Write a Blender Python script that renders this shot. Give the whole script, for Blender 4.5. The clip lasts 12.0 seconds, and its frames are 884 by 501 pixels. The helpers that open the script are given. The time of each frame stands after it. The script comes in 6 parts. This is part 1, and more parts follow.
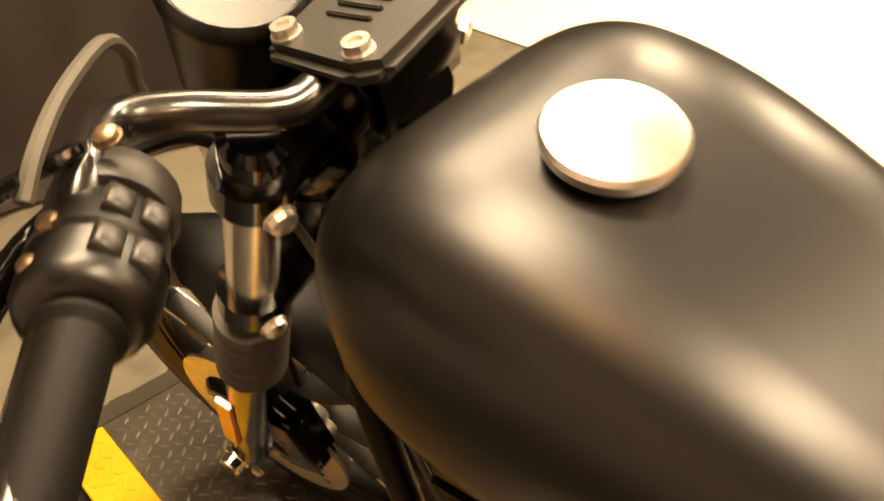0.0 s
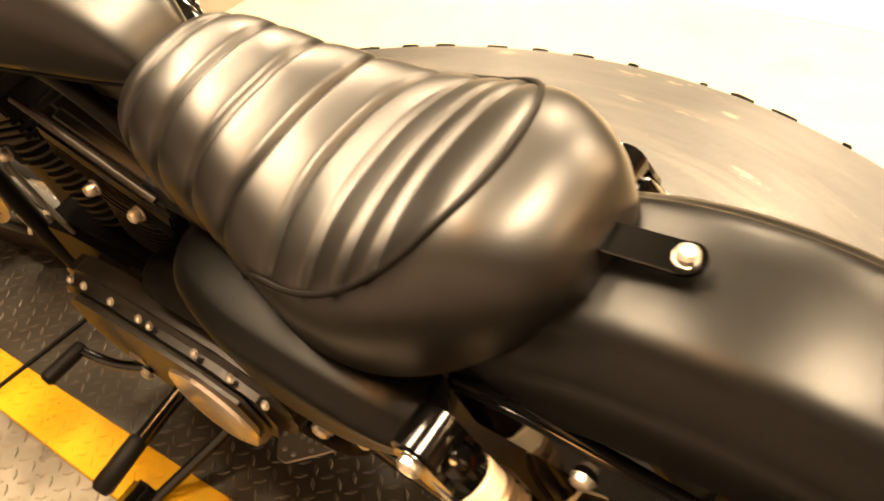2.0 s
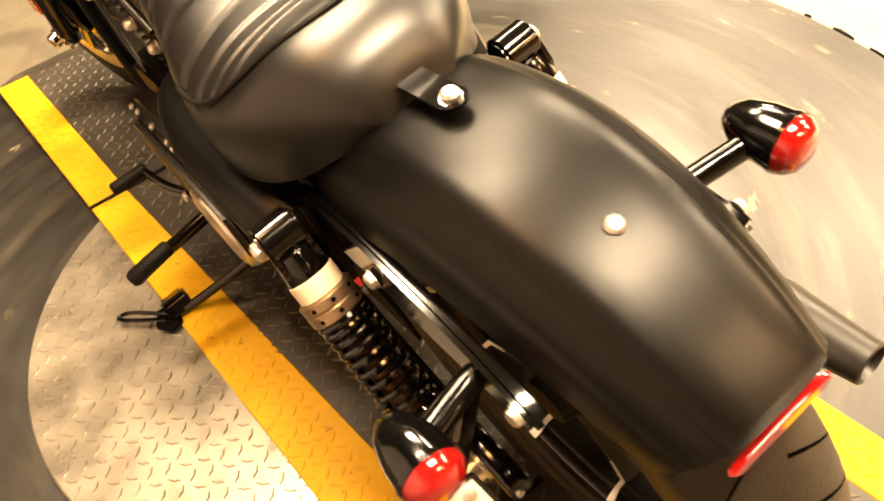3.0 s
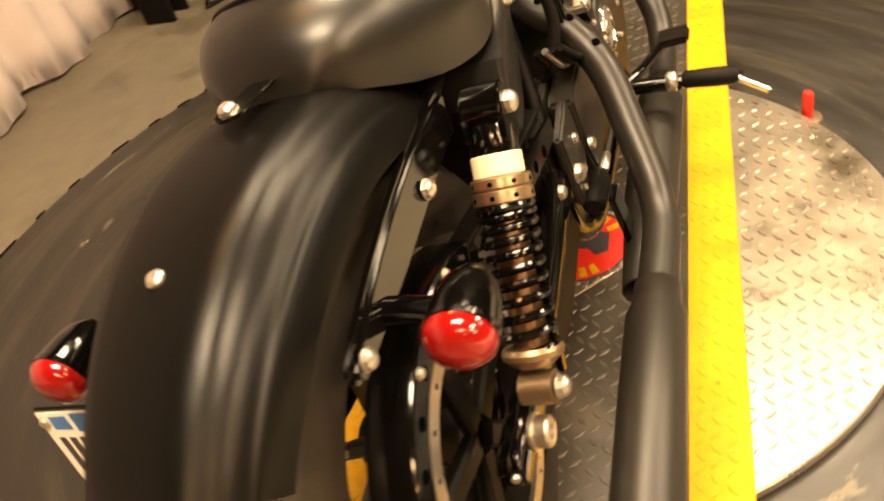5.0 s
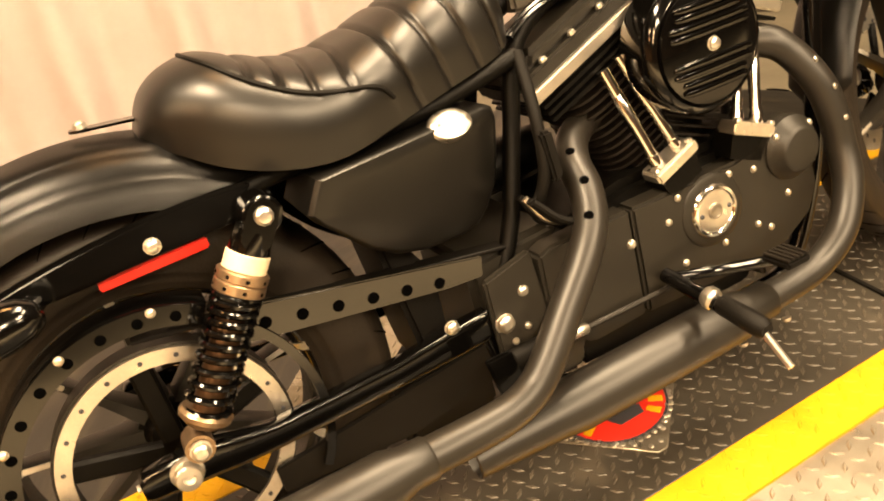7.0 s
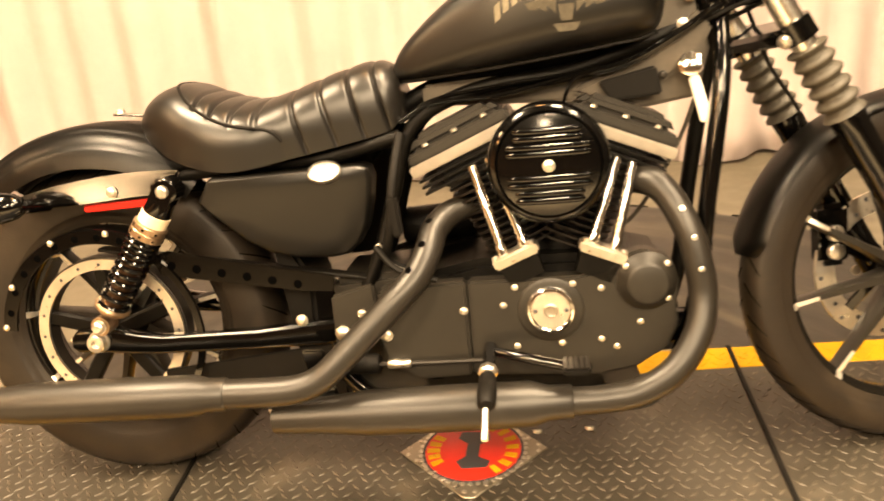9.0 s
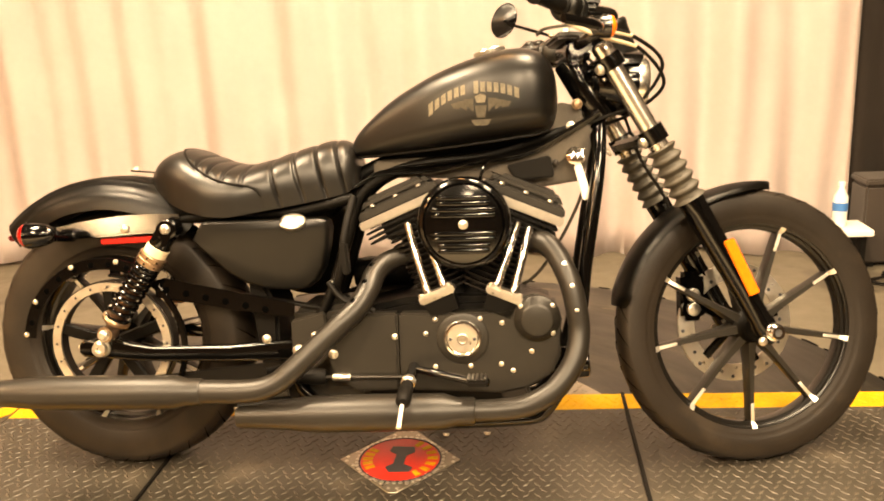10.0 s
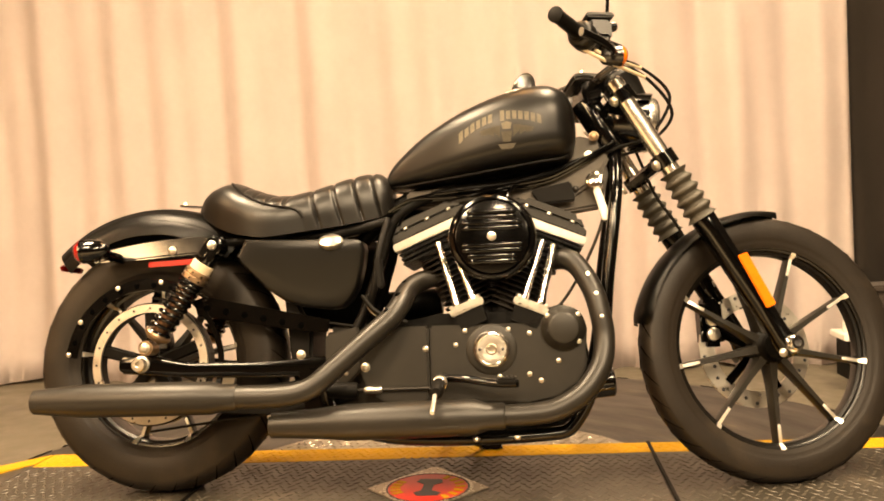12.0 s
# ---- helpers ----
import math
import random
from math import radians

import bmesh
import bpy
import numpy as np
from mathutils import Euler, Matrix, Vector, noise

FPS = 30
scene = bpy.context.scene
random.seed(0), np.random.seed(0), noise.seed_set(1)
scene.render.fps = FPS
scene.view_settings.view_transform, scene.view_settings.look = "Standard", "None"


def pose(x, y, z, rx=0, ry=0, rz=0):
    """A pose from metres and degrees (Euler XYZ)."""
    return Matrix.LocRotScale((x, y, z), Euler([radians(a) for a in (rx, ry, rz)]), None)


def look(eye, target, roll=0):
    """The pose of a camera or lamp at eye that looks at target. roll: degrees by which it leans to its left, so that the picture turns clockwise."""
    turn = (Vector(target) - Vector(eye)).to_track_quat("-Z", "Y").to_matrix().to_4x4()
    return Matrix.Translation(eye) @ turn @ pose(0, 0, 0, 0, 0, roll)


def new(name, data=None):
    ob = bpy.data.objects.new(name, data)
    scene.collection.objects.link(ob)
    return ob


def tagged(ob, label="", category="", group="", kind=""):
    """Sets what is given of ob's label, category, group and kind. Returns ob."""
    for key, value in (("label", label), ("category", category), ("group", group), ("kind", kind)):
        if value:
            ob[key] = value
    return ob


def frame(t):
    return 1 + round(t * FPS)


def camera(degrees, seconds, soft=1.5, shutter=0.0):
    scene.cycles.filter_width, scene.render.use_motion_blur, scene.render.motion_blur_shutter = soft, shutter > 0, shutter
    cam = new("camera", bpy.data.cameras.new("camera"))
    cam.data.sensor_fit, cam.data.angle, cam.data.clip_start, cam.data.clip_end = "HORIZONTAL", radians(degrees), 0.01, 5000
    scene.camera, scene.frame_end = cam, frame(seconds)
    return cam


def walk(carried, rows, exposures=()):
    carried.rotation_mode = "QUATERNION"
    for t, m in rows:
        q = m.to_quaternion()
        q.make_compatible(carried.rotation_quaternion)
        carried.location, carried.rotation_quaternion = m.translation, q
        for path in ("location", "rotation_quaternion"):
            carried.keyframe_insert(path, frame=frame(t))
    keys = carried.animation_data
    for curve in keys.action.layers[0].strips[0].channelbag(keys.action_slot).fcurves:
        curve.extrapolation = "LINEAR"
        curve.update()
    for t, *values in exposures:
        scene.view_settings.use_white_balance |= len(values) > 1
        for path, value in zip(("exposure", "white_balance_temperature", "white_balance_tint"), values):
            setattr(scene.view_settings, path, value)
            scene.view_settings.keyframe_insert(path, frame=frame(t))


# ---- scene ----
cam = camera(56.4, 12.0, soft=1.8, shutter=0.35)
PATH = [
    (0, (0.693, 0.463, 1.163), (1.953, -0.561, -0.005), -4.5),
    (0.5, (0.501, 0.563, 1.181), (1.663, -0.57, 0.013), -2.5),
    (1, (0.249, 0.659, 1.19), (1.168, -0.585, -0.078), -2.9),
    (1.5, (0.082, 0.631, 1.156), (0.972, -0.623, -0.122), -6.8),
    (2, (-0.105, 0.523, 1.124), (0.908, -0.564, -0.216), -9.4),
    (2.5, (-0.282, 0.476, 1.111), (0.898, -0.454, -0.209), -11.5),
    (3, (-0.431, 0.419, 1.108), (0.822, -0.259, -0.295), -13.2),
    (3.1, (-0.455, 0.398, 1.098), (0.829, -0.242, -0.296), -14.7),
    (3.2, (-0.459, 0.374, 1.106), (0.8, -0.225, -0.328), -15.4),
    (4.8, (-0.531, -0.223, 1.054), (0.914, 0.348, -0.205), -22.0),
    (5, (-0.496, -0.293, 1.043), (0.907, 0.378, -0.216), -17.7),
    (5.5, (-0.365, -0.448, 1.038), (0.869, 0.55, -0.178), -17.3),
    (6, (-0.262, -0.659, 1.03), (0.796, 0.635, -0.068), -19.5),
    (6.5, (-0.139, -0.805, 1.047), (0.72, 0.655, -0.017), -17.6),
    (7, (0.063, -0.935, 1.039), (0.681, 0.66, 0.003), -12.1),
    (7.2, (0.137, -0.972, 1.042), (0.643, 0.676, 0.028), -12.8),
    (8.8, (0.761, -1.308, 1.047), (0.547, 0.506, 0.233), -6.7),
    (9, (0.844, -1.385, 1.039), (0.594, 0.439, 0.258), -6.6),
    (9.5, (0.973, -1.601, 1.066), (0.707, 0.265, 0.398), -4.0),
    (10, (0.989, -1.799, 1.069), (0.789, 0.109, 0.506), -2.8),
    (10.5, (1.018, -1.949, 1.046), (0.798, -0.022, 0.557), -2.9),
    (11, (0.962, -1.982, 0.96), (0.741, -0.028, 0.596), -2.8),
    (11.5, (0.921, -1.985, 0.744), (0.713, -0.002, 0.581), -2.4),
    (12, (0.936, -1.983, 0.692), (0.732, 0.004, 0.585), -2.6),
]
walk(cam, [(t, look(eye, target, roll)) for t, eye, target, roll in PATH],
     exposures=[(0.0, 0.10), (1.2, 0.48), (2.0, 0.82), (3.2, 0.88), (4.8, 0.0), (6.0, -0.1), (7.2, 0.35), (9.0, 0.62), (10.5, 0.28), (12.0, 0.05)])

LEAN = 9.5          # the motorcycle rests on its side stand, tilted to its left
STEER = 15.0        # bars turned a little to the left
FLOOR = -0.2        # hall floor below the top of the display stage

# ---- light ----
world = bpy.data.worlds.new("world")
world.use_nodes = True
world.node_tree.nodes["Background"].inputs[0].default_value = (1.0, 0.86, 0.66, 1)
world.node_tree.nodes["Background"].inputs[1].default_value = 0.02
scene.world = world


def area_lamp(name, eye, target, w, h, watts, colour=(1.0, 0.73, 0.44)):
    data = bpy.data.lights.new(name, "AREA")
    data.shape, data.size, data.size_y, data.energy, data.color = "RECTANGLE", w, h, watts, colour
    ob = new(name, data)
    ob.matrix_world = look(eye, target)
    return ob


# ceiling panels: two over the stage, rows over the open hall behind the visitor; the older ones burn orange
CREAM, WARM, AMBER = (1.0, 0.74, 0.455), (1.0, 0.62, 0.30), (1.0, 0.46, 0.14)
PANELS = [(1.55, 0.15, 205, CREAM), (2.65, -0.9, 150, CREAM), (-0.85, -0.35, 280, CREAM), (-3.6, -1.3, 150, WARM),
          (2.6, -2.9, 250, CREAM), (-1.0, -3.6, 240, CREAM), (1.2, -4.2, 270, CREAM), (4.0, -5.4, 150, CREAM),
          (0.8, -6.6, 120, CREAM), (-2.5, -4.3, 150, WARM), (-3.5, -6.1, 190, WARM), (-4.6, -7.9, 190, WARM), (-5.4, -3.2, 90, AMBER)]
for x, y, w, tint in PANELS:
    area_lamp("ceiling_light_glow", (x, y, 3.48), (x, y, 0), 0.55, 1.25, w, tint)
DOWNLIGHT = (0.62, 0.85)
area_lamp("downlight_glow", (*DOWNLIGHT, 3.48), (*DOWNLIGHT, 0), 0.45, 0.6, 26, AMBER)


# ---- materials ----
def mat(name, colour, rough, metal=0.0, noise_scale=0.0, vary=0.0, bump=0.0, bump_scale=200.0,
        rough_vary=0.0, coat=0.0, sheen=0.0, spec=0.5, spots=None, spot_scale=3.0, spot_at=0.6, island=0.0):
    m = bpy.data.materials.new(name)
    m.use_nodes = True
    nt = m.node_tree
    b = nt.nodes["Principled BSDF"]
    b.inputs["Base Color"].default_value = (*colour, 1)
    b.inputs["Roughness"].default_value = rough
    b.inputs["Metallic"].default_value = metal
    b.inputs["Specular IOR Level"].default_value = spec
    b.inputs["Coat Weight"].default_value = coat
    b.inputs["Coat Roughness"].default_value = 0.08
    b.inputs["Sheen Weight"].default_value = sheen
    co = nt.nodes.new("ShaderNodeTexCoord")

    def noise_node(s, detail=5.0):
        n = nt.nodes.new("ShaderNodeTexNoise")
        n.inputs["Scale"].default_value = s
        n.inputs["Detail"].default_value = detail
        nt.links.new(co.outputs["Object"], n.inputs["Vector"])
        return n.outputs[0]

    def span(value, lo, hi, a=0.0, c=1.0):
        r = nt.nodes.new("ShaderNodeMapRange")
        for k, v in zip((1, 2, 3, 4), (lo, hi, a, c)):
            r.inputs[k].default_value = v
        nt.links.new(value, r.inputs[0])
        return r.outputs[0]

    def mix(fac, a, c):
        x = nt.nodes.new("ShaderNodeMix")
        x.data_type = "RGBA"
        nt.links.new(fac, x.inputs[0])
        for slot, v in ((6, a), (7, c)):
            if isinstance(v, tuple):
                x.inputs[slot].default_value = (*v, 1)
            else:
                nt.links.new(v, x.inputs[slot])
        return x.outputs[2]

    col = None
    if vary:
        lo = tuple(max(0.0, v * (1 - vary)) for v in colour)
        hi = tuple(min(1.0, v * (1 + vary)) for v in colour)
        col = mix(span(noise_node(noise_scale), 0.3, 0.7), lo, hi)
        fine = mix(span(noise_node(noise_scale * 9), 0.35, 0.65), tuple(v * (1 - vary * 0.5) for v in colour),
                   tuple(min(1.0, v * (1 + vary * 0.5)) for v in colour))
        half = nt.nodes.new("ShaderNodeMix")
        half.data_type = "RGBA"
        half.inputs[0].default_value = 0.4
        nt.links.new(col, half.inputs[6])
        nt.links.new(fine, half.inputs[7])
        col = half.outputs[2]
    if spots:
        col = mix(span(noise_node(spot_scale, 8.0), spot_at, spot_at + 0.08), col or colour, spots)
    if col:
        nt.links.new(col, b.inputs["Base Color"])
    if rough_vary:
        nt.links.new(span(noise_node(max(noise_scale, 4.0) * 2.3), 0.3, 0.7, rough - rough_vary, rough + rough_vary),
                     b.inputs["Roughness"])
    if bump:
        bn = nt.nodes.new("ShaderNodeBump")
        bn.inputs["Strength"].default_value = bump
        bn.inputs["Distance"].default_value = 0.002
        nt.links.new(noise_node(bump_scale), bn.inputs["Height"])
        nt.links.new(bn.outputs[0], b.inputs["Normal"])
    return m


M = {
    "denim": mat("satin_black_paint", (0.0025, 0.0022, 0.0017), 0.35, spec=0.40, noise_scale=6, vary=0.15, bump=0.03, bump_scale=900),
    "gloss": mat("gloss_black_enamel", (0.0012, 0.0011, 0.001), 0.11, rough_vary=0.03, spec=0.45),
    "rim": mat("satin_black_rim", (0.004, 0.0034, 0.0026), 0.26, spec=0.5, noise_scale=9, vary=0.2),
    "fin": mat("black_cooling_fin", (0.006, 0.0045, 0.0035), 0.5, spec=0.18, noise_scale=20, vary=0.3),
    "bracket": mat("grey_brown_bracket_paint", (0.055, 0.046, 0.034), 0.45, spec=0.4, noise_scale=14, vary=0.3, rough_vary=0.08),
    "casing": mat("satin_black_casing", (0.012, 0.0105, 0.008), 0.42, spec=0.36, bump=0.12, bump_scale=900, noise_scale=7, vary=0.25),
    "bar": mat("satin_black_bar", (0.006, 0.005, 0.004), 0.22, spec=0.8, noise_scale=12, vary=0.2, rough_vary=0.05),
    "bronze": mat("dark_bronze_damper", (0.10, 0.055, 0.028), 0.34, metal=0.8, noise_scale=30, vary=0.3),
    "reflector": mat("red_reflector", (0.52, 0.012, 0.006), 0.3, noise_scale=90, vary=0.15),
    "wrinkle": mat("black_powder_coat", (0.0015, 0.0013, 0.001), 0.40, spec=0.11, bump=0.3, bump_scale=900, noise_scale=9, vary=0.2),
    "exhaust": mat("matte_black_ceramic_coat", (0.010, 0.0085, 0.0065), 0.40, spec=0.42, noise_scale=5, vary=0.25, bump=0.04, bump_scale=500),
    "rubber": mat("black_rubber", (0.0035, 0.003, 0.0024), 0.55, spec=0.12, noise_scale=12, vary=0.3, bump=0.2, bump_scale=300),
    "tyre": mat("tyre_rubber", (0.0115, 0.0086, 0.006), 0.46, spec=0.26, noise_scale=14, vary=0.3, bump=0.25, bump_scale=250,
                spots=(0.020, 0.015, 0.010), spot_scale=6, spot_at=0.56),
    "boot": mat("grey_rubber_gaiter", (0.034, 0.029, 0.020), 0.62, noise_scale=20, vary=0.25),
    "leather": mat("black_vinyl", (0.003, 0.0025, 0.0019), 0.37, spec=0.48, noise_scale=8, vary=0.25, bump=0.06, bump_scale=380),
    "chrome": mat("chrome", (0.82, 0.79, 0.74), 0.14, metal=1.0),
    "polished": mat("polished_fork_steel", (0.90, 0.86, 0.78), 0.24, metal=1.0, noise_scale=20, vary=0.06),
    "tip": mat("machined_bright_aluminium", (0.88, 0.85, 0.78), 0.42, metal=0.9, noise_scale=60, vary=0.1),
    "alu": mat("brushed_aluminium", (0.66, 0.62, 0.55), 0.34, metal=1.0, noise_scale=30, vary=0.15, rough_vary=0.08),
    "steel": mat("zinc_steel", (0.66, 0.62, 0.55), 0.30, metal=0.95, noise_scale=40, vary=0.12),
    "iron": mat("dark_steel", (0.014, 0.0115, 0.009), 0.42, metal=0.4, noise_scale=20, vary=0.3),
    "copper": mat("worn_bronze_steel", (0.30, 0.21, 0.13), 0.35, metal=0.9, noise_scale=25, vary=0.25),
    "collar": mat("cream_plastic_collar", (0.62, 0.52, 0.36), 0.45, noise_scale=25, vary=0.12),
    "red": mat("red_lens", (0.20, 0.004, 0.003), 0.1, coat=0.5, noise_scale=60, vary=0.25),
    "redpaint": mat("red_paint", (0.48, 0.018, 0.008), 0.4, noise_scale=10, vary=0.15),
    "amber": mat("amber_reflector", (0.72, 0.15, 0.004), 0.2, coat=0.4, noise_scale=80, vary=0.15),
    "glass": mat("clear_lens", (0.75, 0.75, 0.72), 0.06, coat=1.0),
    "mirror": mat("mirror_glass", (0.9, 0.9, 0.9), 0.01, metal=1.0),
    "white": mat("white_enamel", (0.78, 0.75, 0.68), 0.4, noise_scale=20, vary=0.08),
    "decal_pale": mat("pale_tank_print", (0.11, 0.096, 0.066), 0.5, spec=0.3, noise_scale=120, vary=0.4),
    # near-black that paints the shade inside holes and grooves
    "void": mat("hole_shadow", (0.001, 0.001, 0.001), 0.9, spec=0.0),
    "decal": mat("pewter_tank_print", (0.045, 0.039, 0.027), 0.6, spec=0.2, noise_scale=120, vary=0.35),
    "yellow": mat("yellow_traffic_paint", (0.45, 0.243, 0.0015), 0.6, spec=0.2, noise_scale=7, vary=0.22, bump=0.2, bump_scale=200,
                  spots=(0.10, 0.06, 0.015), spot_scale=55, spot_at=0.66, rough_vary=0.08),
    "mat": mat("black_tread_rubber", (0.030, 0.026, 0.020), 0.37, spec=0.42, noise_scale=5, vary=0.35, rough_vary=0.08,
               spots=(0.06, 0.05, 0.037), spot_scale=5, spot_at=0.60),
    "plate": mat("tread_plate_steel", (0.32, 0.285, 0.23), 0.34, metal=0.8, noise_scale=6, vary=0.2, rough_vary=0.1,
                 spots=(0.17, 0.145, 0.105), spot_scale=5, spot_at=0.6),
    "concrete": mat("worn_concrete", (0.10, 0.087, 0.062), 0.5, noise_scale=1.3, vary=0.22, rough_vary=0.12, bump=0.2,
                    bump_scale=40, spots=(0.07, 0.06, 0.044), spot_scale=3.0, spot_at=0.58),
    "curtain": mat("cream_drape_cloth", (0.68, 0.59, 0.56), 0.85, noise_scale=3, vary=0.06, bump=0.15, bump_scale=500, sheen=0.2),
    "black_cloth": mat("black_drape_cloth", (0.022, 0.015, 0.010), 0.85, noise_scale=3, vary=0.2, sheen=0.1),
    "dark_ceiling": mat("dark_painted_ceiling", (0.05, 0.043, 0.034), 0.8, noise_scale=1.5, vary=0.15, bump=0.1, bump_scale=80),
    "beige_floor": mat("lit_floor_tone", (0.24, 0.205, 0.15), 0.5, noise_scale=1.3, vary=0.14, rough_vary=0.1, bump=0.12, bump_scale=50,
                       spots=(0.19, 0.16, 0.115), spot_scale=2.6, spot_at=0.6),
    "pale_floor": mat("pale_floor_tone", (0.60, 0.53, 0.39), 0.55, noise_scale=1.5, vary=0.08, bump=0.1, bump_scale=60),
    "wall": mat("white_painted_wall", (0.80, 0.77, 0.70), 0.7, noise_scale=1.5, vary=0.05, bump=0.1, bump_scale=80),
    "tan": mat("tan_painted_wall", (0.50, 0.29, 0.14), 0.6, noise_scale=1.5, vary=0.12, bump=0.1, bump_scale=80),
    "brown": mat("brown_painted_wall", (0.10, 0.058, 0.030), 0.7, noise_scale=1.5, vary=0.15, bump=0.1, bump_scale=80),
    "bluetag": mat("blue_sticker", (0.05, 0.16, 0.42), 0.45, noise_scale=60, vary=0.1),
    "ink": mat("dark_ink", (0.03, 0.03, 0.035), 0.5, noise_scale=60, vary=0.1),
    "clear": mat("clear_plastic", (0.7, 0.7, 0.66), 0.12, coat=0.6, noise_scale=20, vary=0.1),
}


def scuffed_stage():
    """Black stage paint, worn in arcs by the turning display and flaked in small patches."""
    m = mat("scuffed_black_stage", (0.008, 0.0067, 0.005), 0.35, spec=0.54, noise_scale=2.2, vary=0.25, rough_vary=0.04, bump=0.15, bump_scale=60)
    nt = m.node_tree
    shader = nt.nodes["Principled BSDF"]
    co = nt.nodes.new("ShaderNodeTexCoord")
    cut = nt.nodes.new("ShaderNodeVectorMath")
    cut.operation = "MULTIPLY"
    cut.inputs[1].default_value = (1, 1, 0)
    nt.links.new(co.outputs["Object"], cut.inputs[0])
    radius = nt.nodes.new("ShaderNodeVectorMath")
    radius.operation = "LENGTH"
    unit = nt.nodes.new("ShaderNodeVectorMath")
    unit.operation = "NORMALIZE"
    for node in (radius, unit):
        nt.links.new(cut.outputs[0], node.inputs[0])
    apart = nt.nodes.new("ShaderNodeSeparateXYZ")
    nt.links.new(unit.outputs[0], apart.inputs[0])

    def arcs(along, across, lo, hi, seed):
        put = nt.nodes.new("ShaderNodeCombineXYZ")
        for slot, src, k in ((0, radius.outputs["Value"], across), (1, apart.outputs[0], along), (2, apart.outputs[1], along)):
            mul = nt.nodes.new("ShaderNodeMath")
            mul.operation = "MULTIPLY_ADD"
            mul.inputs[1].default_value = k
            mul.inputs[2].default_value = seed
            nt.links.new(src, mul.inputs[0])
            nt.links.new(mul.outputs[0], put.inputs[slot])
        n = nt.nodes.new("ShaderNodeTexNoise")
        n.inputs["Scale"].default_value, n.inputs["Detail"].default_value, n.inputs["Roughness"].default_value = 1.0, 8.0, 0.65
        nt.links.new(put.outputs[0], n.inputs["Vector"])
        r = nt.nodes.new("ShaderNodeMapRange")
        r.inputs[1].default_value, r.inputs[2].default_value = lo, hi
        nt.links.new(n.outputs[0], r.inputs[0])
        return r.outputs[0]

    col = shader.inputs["Base Color"].links[0].from_socket
    for fac, tint in ((arcs(1.6, 16.0, 0.50, 0.72, 0.0), (0.034, 0.028, 0.018)), (arcs(5.0, 22.0, 0.63, 0.68, 4.3), (0.085, 0.070, 0.042)), (arcs(9.0, 12.0, 0.70, 0.72, 9.1), (0.20, 0.165, 0.10))):
        x = nt.nodes.new("ShaderNodeMix")
        x.data_type = "RGBA"
        x.inputs[7].default_value = (*tint, 1)
        nt.links.new(fac, x.inputs[0])
        nt.links.new(col, x.inputs[6])
        col = x.outputs[2]
    nt.links.new(col, shader.inputs["Base Color"])
    rough = nt.nodes.new("ShaderNodeMapRange")
    rough.inputs[3].default_value, rough.inputs[4].default_value = 0.34, 0.52
    nt.links.new(arcs(2.4, 11.0, 0.35, 0.65, 7.7), rough.inputs[0])
    nt.links.new(rough.outputs[0], shader.inputs["Roughness"])
    return m


M["stage"] = scuffed_stage()


# ---- mesh helpers ----
def mesh_of(name, bm, material, smooth=40):
    bmesh.ops.recalc_face_normals(bm, faces=bm.faces)
    me = bpy.data.meshes.new(name)
    bm.to_mesh(me)
    bm.free()
    me.materials.append(M[material])
    if smooth:
        me.shade_smooth()
        me.set_sharp_from_angle(angle=radians(smooth))
    return me


def part(name, bm, material, parent=None, label="", smooth=40, matrix=None):
    me = bm if isinstance(bm, bpy.types.Mesh) else mesh_of(name, bm, material, smooth)
    ob = new(name, me)
    if parent:
        ob.parent = parent
    if matrix is not None:
        ob.matrix_local = matrix
    if label:
        ob["label"] = label
    return ob


def empty(name, m=None):
    ob = new(name)
    ob.empty_display_size = 0.05
    if m is not None:
        ob.matrix_world = m
    return ob


def frame_of(d):
    d = Vector(d).normalized()
    side = d.cross(Vector((0, 1, 0))) if abs(d.y) < 0.9 else d.cross(Vector((0, 0, 1)))
    side.normalize()
    return d, side, d.cross(side)


def spline(points, n=8):
    """Catmull-Rom through the points; each carries any extra numbers along."""
    p = [np.array(q, float) for q in points]
    p = [2 * p[0] - p[1]] + p + [2 * p[-1] - p[-2]]
    out = []
    for i in range(1, len(p) - 2):
        for k in range(n):
            t = k / n
            a, b, c, d = p[i - 1:i + 3]
            out.append(0.5 * (2 * b + (c - a) * t + (2 * a - 5 * b + 4 * c - d) * t * t + (3 * b - a - 3 * c + d) * t ** 3))
    out.append(p[-2])
    return out


def skin(bm, rings, closed=True, caps=True):
    loops = [[bm.verts.new(v) for v in r] for r in rings]
    n = len(loops[0])
    for a, b in zip(loops, loops[1:]):
        for i in range(n if closed else n - 1):
            j = (i + 1) % n
            bm.faces.new((a[i], a[j], b[j], b[i]))
    if caps and closed:
        bm.faces.new(loops[0])
        bm.faces.new(loops[-1])
    return loops


